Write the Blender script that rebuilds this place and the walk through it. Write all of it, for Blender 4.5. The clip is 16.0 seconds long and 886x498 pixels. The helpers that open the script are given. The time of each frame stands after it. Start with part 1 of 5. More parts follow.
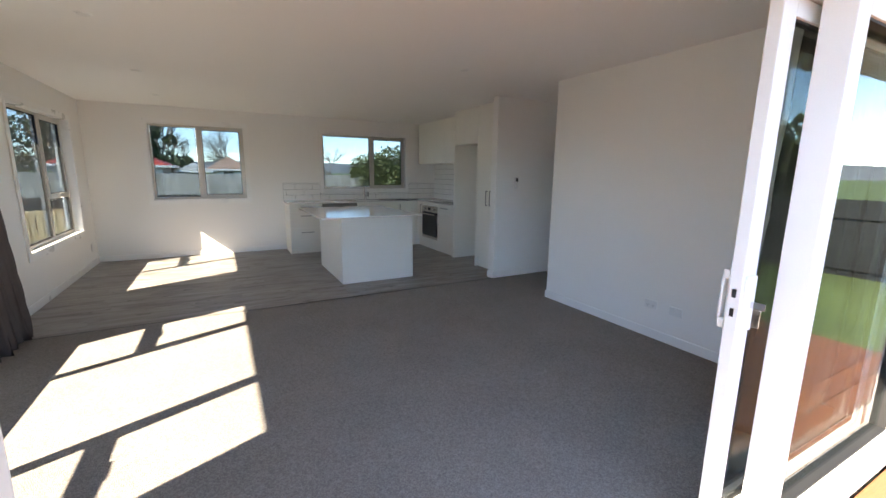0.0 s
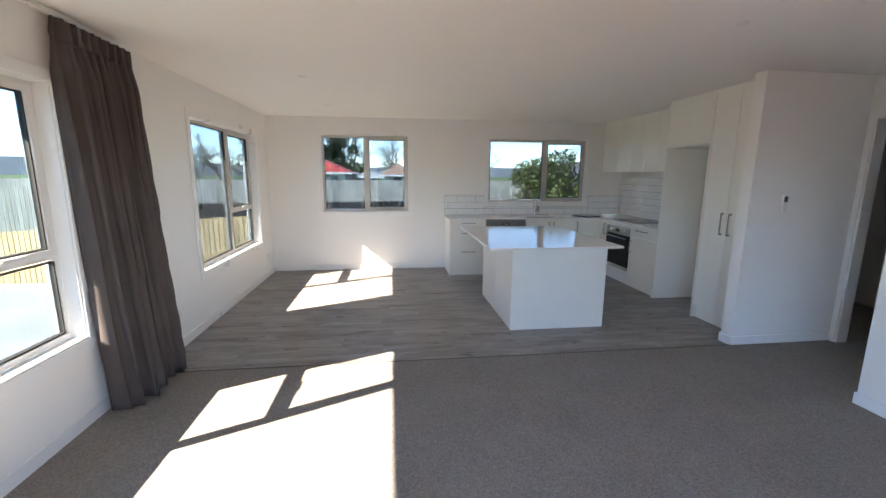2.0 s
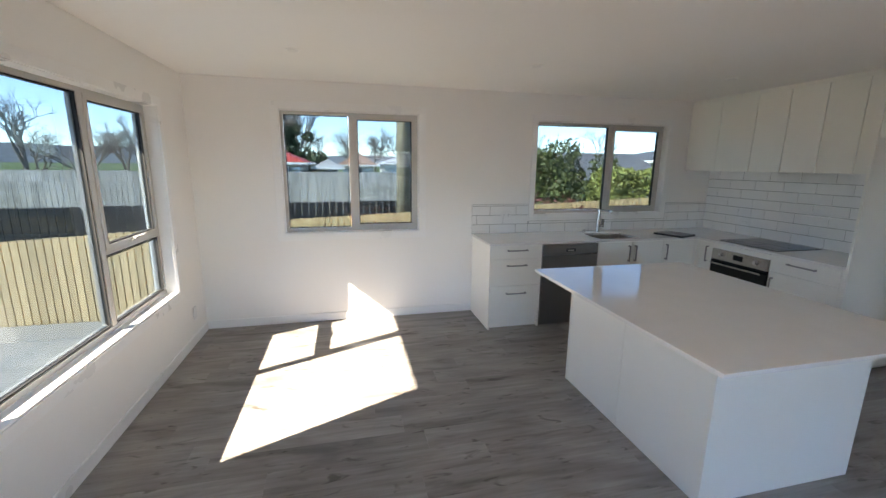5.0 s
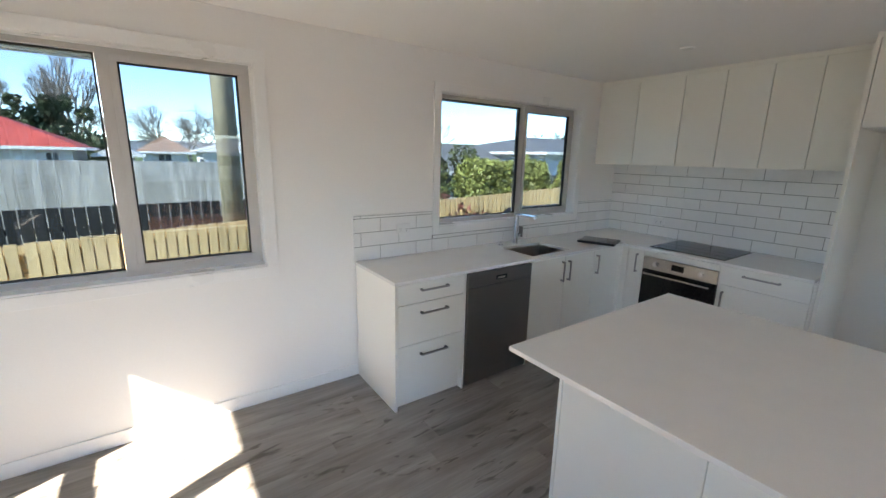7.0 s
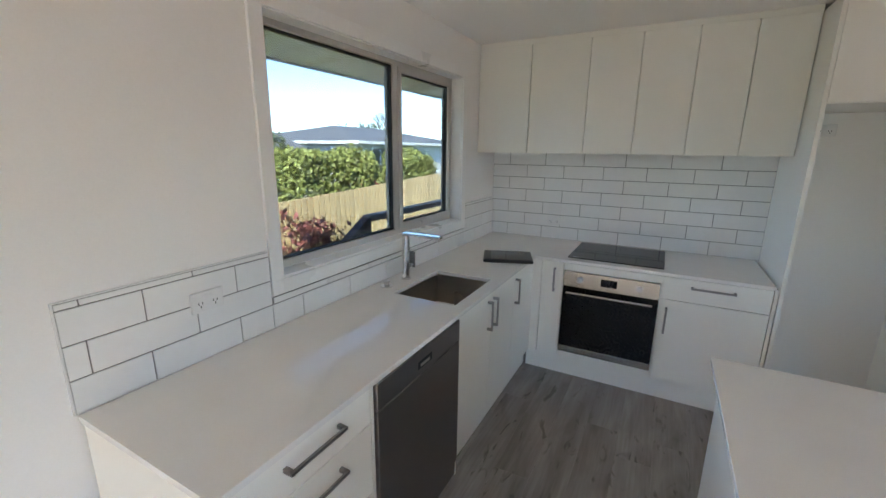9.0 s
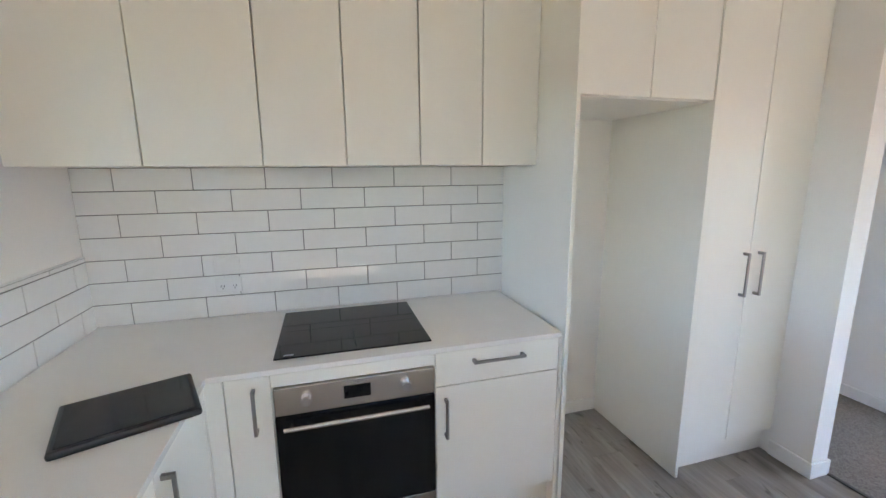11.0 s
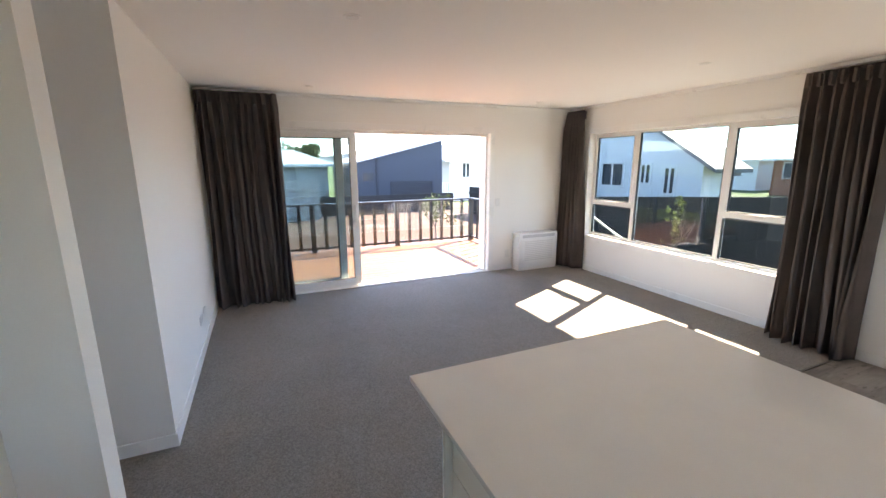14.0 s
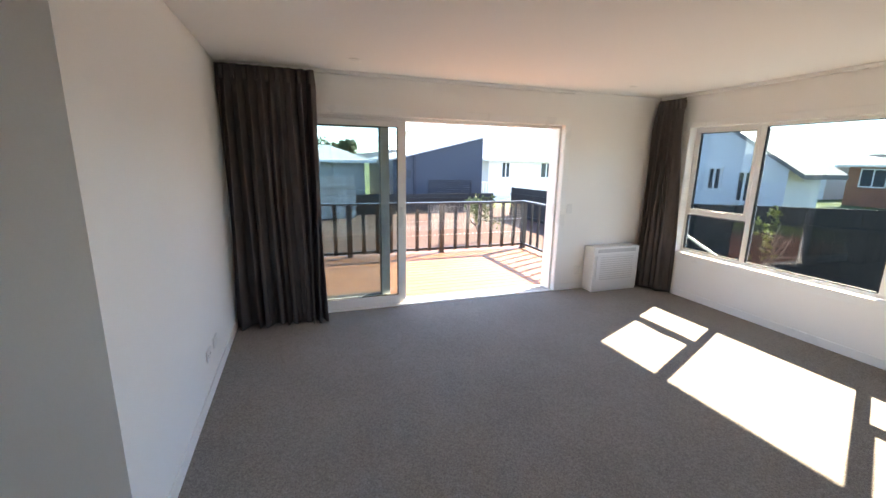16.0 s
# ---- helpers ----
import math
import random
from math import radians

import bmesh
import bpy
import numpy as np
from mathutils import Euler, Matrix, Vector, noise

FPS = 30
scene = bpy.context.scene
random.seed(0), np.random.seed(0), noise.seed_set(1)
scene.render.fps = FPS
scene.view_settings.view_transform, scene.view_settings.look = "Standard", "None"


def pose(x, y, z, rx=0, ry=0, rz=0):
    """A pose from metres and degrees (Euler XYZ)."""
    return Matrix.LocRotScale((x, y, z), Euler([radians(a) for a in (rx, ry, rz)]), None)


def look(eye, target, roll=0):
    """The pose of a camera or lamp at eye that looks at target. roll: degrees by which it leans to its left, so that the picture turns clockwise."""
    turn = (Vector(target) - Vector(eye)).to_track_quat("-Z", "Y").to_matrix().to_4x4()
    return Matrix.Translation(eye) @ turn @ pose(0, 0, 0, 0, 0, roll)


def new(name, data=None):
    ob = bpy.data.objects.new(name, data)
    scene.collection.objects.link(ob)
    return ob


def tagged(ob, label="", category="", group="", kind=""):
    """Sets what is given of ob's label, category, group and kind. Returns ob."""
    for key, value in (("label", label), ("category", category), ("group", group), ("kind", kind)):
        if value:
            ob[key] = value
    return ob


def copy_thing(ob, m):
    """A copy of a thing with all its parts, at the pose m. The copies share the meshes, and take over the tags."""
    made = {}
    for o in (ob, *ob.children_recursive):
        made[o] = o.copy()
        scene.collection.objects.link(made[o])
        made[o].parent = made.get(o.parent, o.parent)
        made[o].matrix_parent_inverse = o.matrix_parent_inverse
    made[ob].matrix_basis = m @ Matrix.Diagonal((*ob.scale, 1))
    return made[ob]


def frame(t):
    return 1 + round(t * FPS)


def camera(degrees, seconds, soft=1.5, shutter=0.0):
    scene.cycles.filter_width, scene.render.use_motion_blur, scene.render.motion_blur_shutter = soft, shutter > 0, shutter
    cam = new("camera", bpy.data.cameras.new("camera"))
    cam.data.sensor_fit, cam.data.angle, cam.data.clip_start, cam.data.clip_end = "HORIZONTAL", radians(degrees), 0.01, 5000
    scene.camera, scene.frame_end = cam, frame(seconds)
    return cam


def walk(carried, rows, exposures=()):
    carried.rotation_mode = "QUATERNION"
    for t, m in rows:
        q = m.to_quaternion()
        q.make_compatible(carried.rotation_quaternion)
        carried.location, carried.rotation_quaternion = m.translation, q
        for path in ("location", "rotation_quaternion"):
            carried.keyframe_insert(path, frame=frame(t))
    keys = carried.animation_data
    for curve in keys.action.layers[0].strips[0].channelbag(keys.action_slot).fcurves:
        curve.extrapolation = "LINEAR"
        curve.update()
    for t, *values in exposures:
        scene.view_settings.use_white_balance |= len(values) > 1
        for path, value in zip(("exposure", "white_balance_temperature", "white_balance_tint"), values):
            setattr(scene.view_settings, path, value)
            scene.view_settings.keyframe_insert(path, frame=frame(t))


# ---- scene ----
cam = camera(94.7, 16.0)
PATH = [
    (0, (0.691, 0.278, 1.418), (1.629, 2.006, 1.053), 0.7),
    (0.5, (0.741, 0.578, 1.424), (1.411, 2.426, 1.056), 0.4),
    (1, (0.828, 0.908, 1.489), (1.297, 2.819, 1.129), 0.2),
    (1.5, (0.868, 1.165, 1.528), (1.203, 3.103, 1.167), 0.2),
    (2, (0.821, 1.56, 1.526), (1.07, 3.513, 1.171), 0.4),
    (2.5, (0.783, 1.904, 1.551), (0.99, 3.863, 1.203), 0.8),
    (3, (0.773, 2.299, 1.573), (0.966, 4.26, 1.232), 1.1),
    (3.2, (0.759, 2.442, 1.572), (0.95, 4.403, 1.232), 1.1),
    (5.3, (0.329, 4.213, 1.637), (0.885, 6.089, 1.221), 0.9),
    (5.5, (0.327, 4.377, 1.626), (0.959, 6.228, 1.208), 1.1),
    (6, (0.442, 4.745, 1.623), (1.227, 6.537, 1.208), 1.0),
    (6.5, (0.499, 5.139, 1.61), (1.461, 6.84, 1.184), 1.2),
    (7, (0.574, 5.544, 1.634), (1.7, 7.138, 1.194), 1.3),
    (7.5, (0.755, 5.906, 1.631), (2.035, 7.378, 1.189), 1.1),
    (8, (0.917, 6.256, 1.623), (2.354, 7.572, 1.173), 1.1),
    (10.3, (2.128, 7.218, 1.58), (4.084, 7.308, 1.173), 0.2),
    (10.5, (2.295, 7.209, 1.563), (4.256, 7.122, 1.182), 0.1),
    (11, (2.644, 7.191, 1.567), (4.534, 6.649, 1.2), -0.5),
    (11.5, (2.992, 7.14, 1.581), (4.676, 6.126, 1.216), -0.8),
    (12, (3.233, 6.983, 1.573), (4.55, 5.525, 1.198), -0.8),
    (12.5, (3.371, 6.754, 1.589), (4.174, 4.962, 1.208), -0.5),
    (13, (3.378, 6.568, 1.58), (3.595, 4.617, 1.201), -0.2),
    (13.5, (3.407, 6.4, 1.603), (3.033, 4.474, 1.211), -0.1),
    (14, (3.385, 6.306, 1.619), (2.598, 4.515, 1.204), -0.2),
    (14.5, (3.353, 6.173, 1.599), (2.385, 4.475, 1.175), 0.4),
    (15, (3.275, 5.907, 1.584), (2.307, 4.207, 1.164), 1.1),
    (15.5, (3.274, 5.635, 1.564), (2.41, 3.881, 1.145), 1.3),
    (16, (3.331, 5.311, 1.586), (2.682, 3.467, 1.165), 1.0),
]
walk(cam, [(t, look(eye, target, roll)) for t, eye, target, roll in PATH], [(0.0, 3.2, 8100, 11.0), (1.0, 3.4, 7700, 12.5), (2.5, 3.65, 7650, 11.7), (5.5, 3.55, 7650, 11.2), (7.0, 3.8, 7650, 11.2), (8.0, 3.95, 7700, 11.2), (10.5, 4.4, 7900, 13.0), (11.0, 4.75, 8000, 13.5), (11.5, 4.85, 8050, 13.5), (12.0, 4.8, 8200, 13.5), (13.0, 4.22, 8550, 14.0), (14.5, 3.85, 8550, 13.0), (16.0, 3.6, 8550, 12.5)])
scene.cycles.max_bounces, scene.cycles.diffuse_bounces = 24, 12

# ---- light ----
SUN = Vector((-1.0, -0.445, 0.868)).normalized()
world = bpy.data.worlds.new("sky")
scene.world = world
world.use_nodes = True
sky = world.node_tree.nodes.new("ShaderNodeTexSky")
sky.sky_type, sky.sun_disc = "NISHITA", False
sky.sun_elevation = math.asin(SUN.z)
sky.sun_rotation = math.atan2(SUN.x, SUN.y)
sky.altitude, sky.air_density, sky.dust_density, sky.ozone_density = 1200.0, 0.8, 0.0, 4.0
world.node_tree.links.new(sky.outputs[0], world.node_tree.nodes["Background"].inputs[0])
world.node_tree.nodes["Background"].inputs[1].default_value = 0.15
sun_data = bpy.data.lights.new("sun", "SUN")
sun_data.energy, sun_data.angle, sun_data.color = 3.2, radians(0.5), (1.0, 0.965, 0.91)
new("sun", sun_data).matrix_world = look(SUN * 30, (0, 0, 0))


# ---- materials ----
def mat(name, col, rough=0.5, metal=0.0, var=0.08, big=1.5, fine=60.0, bump=0.05, bdist=0.002, vary=0.0, stretch=(1, 1, 1), spec=0.5, coat=0.0):
    m = bpy.data.materials.new(name)
    m.use_nodes = True
    nt = m.node_tree
    N, L = nt.nodes, nt.links
    b = N["Principled BSDF"]
    b.inputs["Metallic"].default_value = metal
    b.inputs["Specular IOR Level"].default_value = spec
    b.inputs["Coat Weight"].default_value = coat
    tc = N.new("ShaderNodeTexCoord")
    mp = N.new("ShaderNodeMapping")
    mp.inputs["Scale"].default_value = stretch
    L.new(tc.outputs["Object"], mp.inputs["Vector"])
    n1, n2 = N.new("ShaderNodeTexNoise"), N.new("ShaderNodeTexNoise")
    n1.inputs["Scale"].default_value, n2.inputs["Scale"].default_value = big, fine
    n1.inputs["Detail"].default_value, n2.inputs["Detail"].default_value = 4, 3
    for n in (n1, n2):
        L.new(mp.outputs[0], n.inputs["Vector"])
    add = N.new("ShaderNodeMath")
    add.operation = "ADD"
    L.new(n1.outputs[0], add.inputs[0])
    L.new(n2.outputs[0], add.inputs[1])
    last = add.outputs[0]
    if vary:
        oi = N.new("ShaderNodeObjectInfo")
        ma = N.new("ShaderNodeMath")
        ma.operation = "MULTIPLY_ADD"
        ma.inputs[1].default_value = vary
        L.new(oi.outputs["Random"], ma.inputs[0])
        L.new(last, ma.inputs[2])
        last = ma.outputs[0]
        off = N.new("ShaderNodeVectorMath")
        off.operation = "SCALE"
        off.inputs[0].default_value = (37.0, 19.0, 53.0)
        L.new(oi.outputs["Random"], off.inputs["Scale"])
        L.new(off.outputs[0], mp.inputs["Location"])
    rm = N.new("ShaderNodeMapRange")
    rm.inputs[1].default_value, rm.inputs[2].default_value = 0.6, 1.4 + vary
    rm.inputs[3].default_value, rm.inputs[4].default_value = 1 - var * 2, 1 + var * 2
    L.new(last, rm.inputs[0])
    mul = N.new("ShaderNodeVectorMath")
    mul.operation = "SCALE"
    mul.inputs[0].default_value = col
    L.new(rm.outputs[0], mul.inputs["Scale"])
    L.new(mul.outputs[0], b.inputs["Base Color"])
    rr = N.new("ShaderNodeMapRange")
    rr.inputs[1].default_value, rr.inputs[2].default_value = 0.3, 0.7
    rr.inputs[3].default_value, rr.inputs[4].default_value = max(rough * 0.85, 0.0), min(rough * 1.15, 1.0)
    L.new(n1.outputs[0], rr.inputs[0])
    L.new(rr.outputs[0], b.inputs["Roughness"])
    if bump:
        bp = N.new("ShaderNodeBump")
        bp.inputs["Strength"].default_value, bp.inputs["Distance"].default_value = bump, bdist
        L.new(n2.outputs[0], bp.inputs["Height"])
        L.new(bp.outputs[0], b.inputs["Normal"])
    return m


def glass_mat(name, tint=(1, 1, 1)):
    """A thin flat pane: clear straight through with a tint, and a mirror gloss that grows at a slant."""
    m = bpy.data.materials.new(name)
    m.use_nodes = True
    N, L = m.node_tree.nodes, m.node_tree.links
    N.remove(N["Principled BSDF"])
    clear, gloss, mix = N.new("ShaderNodeBsdfTransparent"), N.new("ShaderNodeBsdfGlossy"), N.new("ShaderNodeMixShader")
    slant, rise, part = N.new("ShaderNodeLayerWeight"), N.new("ShaderNodeMath"), N.new("ShaderNodeMath")
    clear.inputs[0].default_value = (*tint, 1)
    gloss.inputs["Roughness"].default_value = 0.0
    slant.inputs["Blend"].default_value = 0.5
    rise.operation, part.operation = "POWER", "MULTIPLY_ADD"
    rise.inputs[1].default_value = 5.0
    part.inputs[1].default_value, part.inputs[2].default_value = 0.75, 0.035
    L.new(slant.outputs["Facing"], rise.inputs[0])
    L.new(rise.outputs[0], part.inputs[0])
    L.new(part.outputs[0], mix.inputs[0])
    L.new(clear.outputs[0], mix.inputs[1])
    L.new(gloss.outputs[0], mix.inputs[2])
    L.new(mix.outputs[0], N["Material Output"].inputs[0])
    return m


def ramp(nt, fac, stops):
    r = nt.nodes.new("ShaderNodeValToRGB")
    while len(r.color_ramp.elements) < len(stops):
        r.color_ramp.elements.new(0.5)
    for e, (p, c) in zip(r.color_ramp.elements, stops):
        e.position, e.color = p, (*c, 1)
    nt.links.new(fac, r.inputs[0])
    return r.outputs[0]


def mix_by(nt, fac, a, b, kind="MIX"):
    m = nt.nodes.new("ShaderNodeMix")
    m.data_type, m.blend_type = "RGBA", kind
    if isinstance(fac, float):
        m.inputs[0].default_value = fac
    else:
        nt.links.new(fac, m.inputs[0])
    nt.links.new(a, m.inputs[6])
    nt.links.new(b, m.inputs[7])
    return m.outputs[2]


def noise_node(nt, vec, scale, detail=4.0, rough=0.5, warp=0.0):
    n = nt.nodes.new("ShaderNodeTexNoise")
    n.inputs["Scale"].default_value, n.inputs["Detail"].default_value = scale, detail
    n.inputs["Roughness"].default_value, n.inputs["Distortion"].default_value = rough, warp
    nt.links.new(vec, n.inputs["Vector"])
    return n.outputs[0]


def vinyl_mat():
    """Printed grey oak: soft pale and dark clouds along the plank, fine grain and a few dark knots."""
    m = bpy.data.materials.new("vinyl_oak")
    m.use_nodes = True
    nt = m.node_tree
    b = nt.nodes["Principled BSDF"]
    tc = nt.nodes.new("ShaderNodeTexCoord")
    oi = nt.nodes.new("ShaderNodeObjectInfo")
    off = nt.nodes.new("ShaderNodeVectorMath")
    off.operation = "SCALE"
    off.inputs[0].default_value = (37.0, 19.0, 53.0)
    nt.links.new(oi.outputs["Random"], off.inputs["Scale"])
    def mapped(scale):
        mp = nt.nodes.new("ShaderNodeMapping")
        mp.inputs["Scale"].default_value = scale
        nt.links.new(tc.outputs["Object"], mp.inputs["Vector"])
        nt.links.new(off.outputs[0], mp.inputs["Location"])
        return mp.outputs[0]
    cloud = noise_node(nt, mapped((1.6, 7.0, 1)), 1.0, 3.0, 0.55, 0.6)
    grain = noise_node(nt, mapped((3.0, 60.0, 1)), 1.0, 4.0, 0.6, 0.3)
    knot = noise_node(nt, mapped((5.0, 16.0, 1)), 1.0, 2.0, 0.5, 1.2)
    base = ramp(nt, cloud, [(0.27, (0.15, 0.135, 0.122)), (0.43, (0.245, 0.226, 0.209)), (0.58, (0.31, 0.29, 0.27)), (0.75, (0.37, 0.35, 0.33))])
    fine = ramp(nt, grain, [(0.3, (0.84, 0.83, 0.82)), (0.7, (1.08, 1.08, 1.08))])
    spots = ramp(nt, knot, [(0.0, (1, 1, 1)), (0.62, (1, 1, 1)), (0.72, (0.48, 0.46, 0.44))])
    tone = ramp(nt, oi.outputs["Random"], [(0.0, (0.93, 0.93, 0.93)), (1.0, (1.07, 1.065, 1.06))])
    col = mix_by(nt, 1.0, base, fine, "MULTIPLY")
    col = mix_by(nt, 1.0, col, spots, "MULTIPLY")
    col = mix_by(nt, 1.0, col, tone, "MULTIPLY")
    nt.links.new(col, b.inputs["Base Color"])
    rr = nt.nodes.new("ShaderNodeMapRange")
    rr.inputs[3].default_value, rr.inputs[4].default_value = 0.36, 0.5
    nt.links.new(grain, rr.inputs[0])
    nt.links.new(rr.outputs[0], b.inputs["Roughness"])
    bp = nt.nodes.new("ShaderNodeBump")
    bp.inputs["Strength"].default_value, bp.inputs["Distance"].default_value = 0.08, 0.0006
    nt.links.new(grain, bp.inputs["Height"])
    nt.links.new(bp.outputs[0], b.inputs["Normal"])
    return m


def carpet_mat():
    """Loop pile of mixed yarns: small light and dark tufts with their own relief."""
    m = bpy.data.materials.new("carpet_loop")
    m.use_nodes = True
    nt = m.node_tree
    b = nt.nodes["Principled BSDF"]
    tc = nt.nodes.new("ShaderNodeTexCoord")
    tuft = nt.nodes.new("ShaderNodeTexVoronoi")
    tuft.inputs["Scale"].default_value = 230
    nt.links.new(tc.outputs["Object"], tuft.inputs["Vector"])
    sep = nt.nodes.new("ShaderNodeSeparateColor")
    nt.links.new(tuft.outputs["Color"], sep.inputs[0])
    fleck = noise_node(nt, tc.outputs["Object"], 70.0, 3.0, 0.65)
    wear = noise_node(nt, tc.outputs["Object"], 2.2, 5.0, 0.6)
    yarn = ramp(nt, sep.outputs[0], [(0.0, (0.20, 0.183, 0.168)), (0.4, (0.25, 0.231, 0.213)), (1.0, (0.325, 0.303, 0.28))])
    mott = ramp(nt, fleck, [(0.32, (0.86, 0.855, 0.85)), (0.68, (1.14, 1.14, 1.14))])
    soil = ramp(nt, wear, [(0.3, (0.93, 0.93, 0.93)), (0.7, (1.06, 1.06, 1.06))])
    col = mix_by(nt, 1.0, yarn, mott, "MULTIPLY")
    col = mix_by(nt, 1.0, col, soil, "MULTIPLY")
    nt.links.new(col, b.inputs["Base Color"])
    b.inputs["Roughness"].default_value = 0.95
    b.inputs["Specular IOR Level"].default_value = 0.1
    bp = nt.nodes.new("ShaderNodeBump")
    bp.inputs["Strength"].default_value, bp.inputs["Distance"].default_value = 0.6, 0.004
    nt.links.new(tuft.outputs["Distance"], bp.inputs["Height"])
    bp.invert = True
    nt.links.new(bp.outputs[0], b.inputs["Normal"])
    return m


WALL = mat("wall_paint", (0.86, 0.85, 0.83), 0.6, var=0.012, big=0.8, fine=180, bump=0.12, bdist=0.001)
CEIL = mat("ceiling_paint", (0.87, 0.86, 0.845), 0.85, var=0.01, big=0.7, fine=150, bump=0.1, bdist=0.001)
TRIM = mat("trim_gloss", (0.86, 0.86, 0.85), 0.3, var=0.012, big=3, fine=90, bump=0.03)
CARPET = carpet_mat()
VINYL = vinyl_mat()
CAB = mat("melamine_white", (0.84, 0.83, 0.775), 0.34, var=0.01, big=0.6, fine=300, bump=0.0)
STONE = mat("engineered_stone", (0.83, 0.815, 0.79), 0.09, var=0.02, big=6, fine=350, bump=0.0)
TILE = mat("glazed_tile", (0.85, 0.85, 0.84), 0.05, var=0.012, big=7, fine=30, bump=0.10, bdist=0.002, vary=0.1)
GROUT = mat("grout", (0.20, 0.197, 0.19), 0.9, var=0.1, big=5, fine=120, bump=0.2)
STEEL = mat("brushed_steel", (0.56, 0.53, 0.49), 0.26, 1.0, var=0.01, big=0.5, fine=300, bump=0.0)
DARKSTEEL = mat("dark_steel", (0.26, 0.245, 0.235), 0.38, 1.0, var=0.01, big=0.5, fine=300, bump=0.0)
CHROME = mat("chrome", (0.75, 0.75, 0.76), 0.07, 1.0, var=0.02, bump=0.0)
NICKEL = mat("nickel_handle", (0.33, 0.32, 0.31), 0.3, 1.0, var=0.03, fine=200, bump=0.02)
BLACKGLASS = mat("black_glass", (0.008, 0.008, 0.009), 0.08, var=0.05, bump=0.0, spec=0.3)
BLACK = mat("black_plastic", (0.015, 0.015, 0.016), 0.4, var=0.1, fine=200, bump=0.1)
PLASTIC = mat("white_plastic", (0.78, 0.78, 0.77), 0.35, var=0.01, bump=0.0)
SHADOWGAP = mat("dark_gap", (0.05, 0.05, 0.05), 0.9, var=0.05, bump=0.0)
CURTAIN = mat("curtain_fabric", (0.10, 0.084, 0.08), 0.95, var=0.12, big=4, fine=400, bump=0.15, bdist=0.002, spec=0.15)
ALU_W = mat("aluminium_white", (0.78, 0.78, 0.77), 0.35, var=0.012, fine=200, bump=0.02)
ALU_G = mat("aluminium_silver", (0.56, 0.54, 0.51), 0.4, 0.2, var=0.03, fine=200, bump=0.02)
RUBBER = mat("gasket", (0.02, 0.02, 0.02), 0.7, var=0.05, bump=0.0)
# Tints darkened to hold down the bright view outdoors; slight teal is real.
GLASS = glass_mat("window_glass", (0.355, 0.40, 0.425))
GLASS_PALE = glass_mat("pale_window_glass", (0.50, 0.56, 0.575))
GLASS_DOOR = glass_mat("door_glass", (0.70, 0.765, 0.77))
CLEAR = glass_mat("clear_sheet", (0.97, 0.98, 0.98))
DECK = mat("deck_timber", (0.26, 0.10, 0.04), 0.55, var=0.2, big=2.5, fine=30, bump=0.3, bdist=0.002, vary=0.3, stretch=(0.5, 6, 6))
BLACKWOOD = mat("black_stained_timber", (0.014, 0.014, 0.016), 0.4, var=0.25, big=3, fine=50, bump=0.2, bdist=0.002)
PALING = mat("new_pine_paling", (0.70, 0.52, 0.29), 0.75, var=0.2, big=2, fine=20, bump=0.3, bdist=0.002, vary=0.5, stretch=(6, 6, 0.6))
OLDPALING = mat("weathered_paling", (0.42, 0.40, 0.37), 0.9, var=0.3, big=2, fine=14, bump=0.4, bdist=0.004, vary=0.4, stretch=(5, 5, 0.5))
BLACKFENCE = mat("charcoal_fence", (0.013, 0.0135, 0.0145), 0.6, var=0.3, big=2, fine=20, bump=0.2, vary=0.3)
BROWNWOOD = mat("stained_handrail", (0.055, 0.028, 0.022), 0.5, var=0.3, big=3, fine=30, bump=0.2)
CONCRETE = mat("concrete_path", (0.36, 0.345, 0.325), 0.9, var=0.12, big=1.2, fine=40, bump=0.3)
SOIL = mat("bark_soil", (0.06, 0.026, 0.018), 0.95, var=0.35, big=1.5, fine=18, bump=1.0, bdist=0.03)
GRASS = mat("lawn", (0.10, 0.14, 0.042), 0.9, var=0.3, big=0.6, fine=25, bump=1.0, bdist=0.03)
NAVY = mat("navy_steel", (0.023, 0.033, 0.052), 0.5, var=0.06, big=0.6, fine=15, bump=0.05)
NAVYDARK = mat("navy_door", (0.013, 0.018, 0.03), 0.5, var=0.06, big=0.6, fine=15, bump=0.05)
WEATHER = mat("white_weatherboard", (0.72, 0.73, 0.74), 0.6, var=0.04, big=0.8, fine=15, bump=0.1)
REDROOF = mat("red_roof", (0.50, 0.075, 0.06), 0.6, var=0.12, big=0.8, fine=8, bump=0.2)
GREYROOF = mat("grey_roof", (0.15, 0.15, 0.155), 0.6, var=0.12, big=0.8, fine=8, bump=0.2)
PALEROOF = mat("pale_roof", (0.46, 0.46, 0.465), 0.5, var=0.06, big=0.8, fine=8, bump=0.1)
BROWNROOF = mat("brown_roof", (0.26, 0.15, 0.10), 0.7, var=0.15, big=0.8, fine=8, bump=0.2)
BRICKW = mat("brick_wall", (0.28, 0.12, 0.08), 0.85, var=0.2, big=2, fine=14, bump=0.2)
PANE = mat("far_window_pane", (0.05, 0.06, 0.07), 0.08, var=0.1, bump=0.0)
BARK = mat("bare_bark", (0.20, 0.165, 0.14), 0.95, var=0.3, big=2, fine=20, bump=0.3)
POLE = mat("pole_wood", (0.30, 0.27, 0.19), 0.9, var=0.35, big=3, fine=24, bump=0.5, bdist=0.004, stretch=(4, 4, 0.5))
LEAF = mat("leaf_green", (0.085, 0.105, 0.032), 0.6, var=0.5, big=2.5, fine=9, bump=0.0)
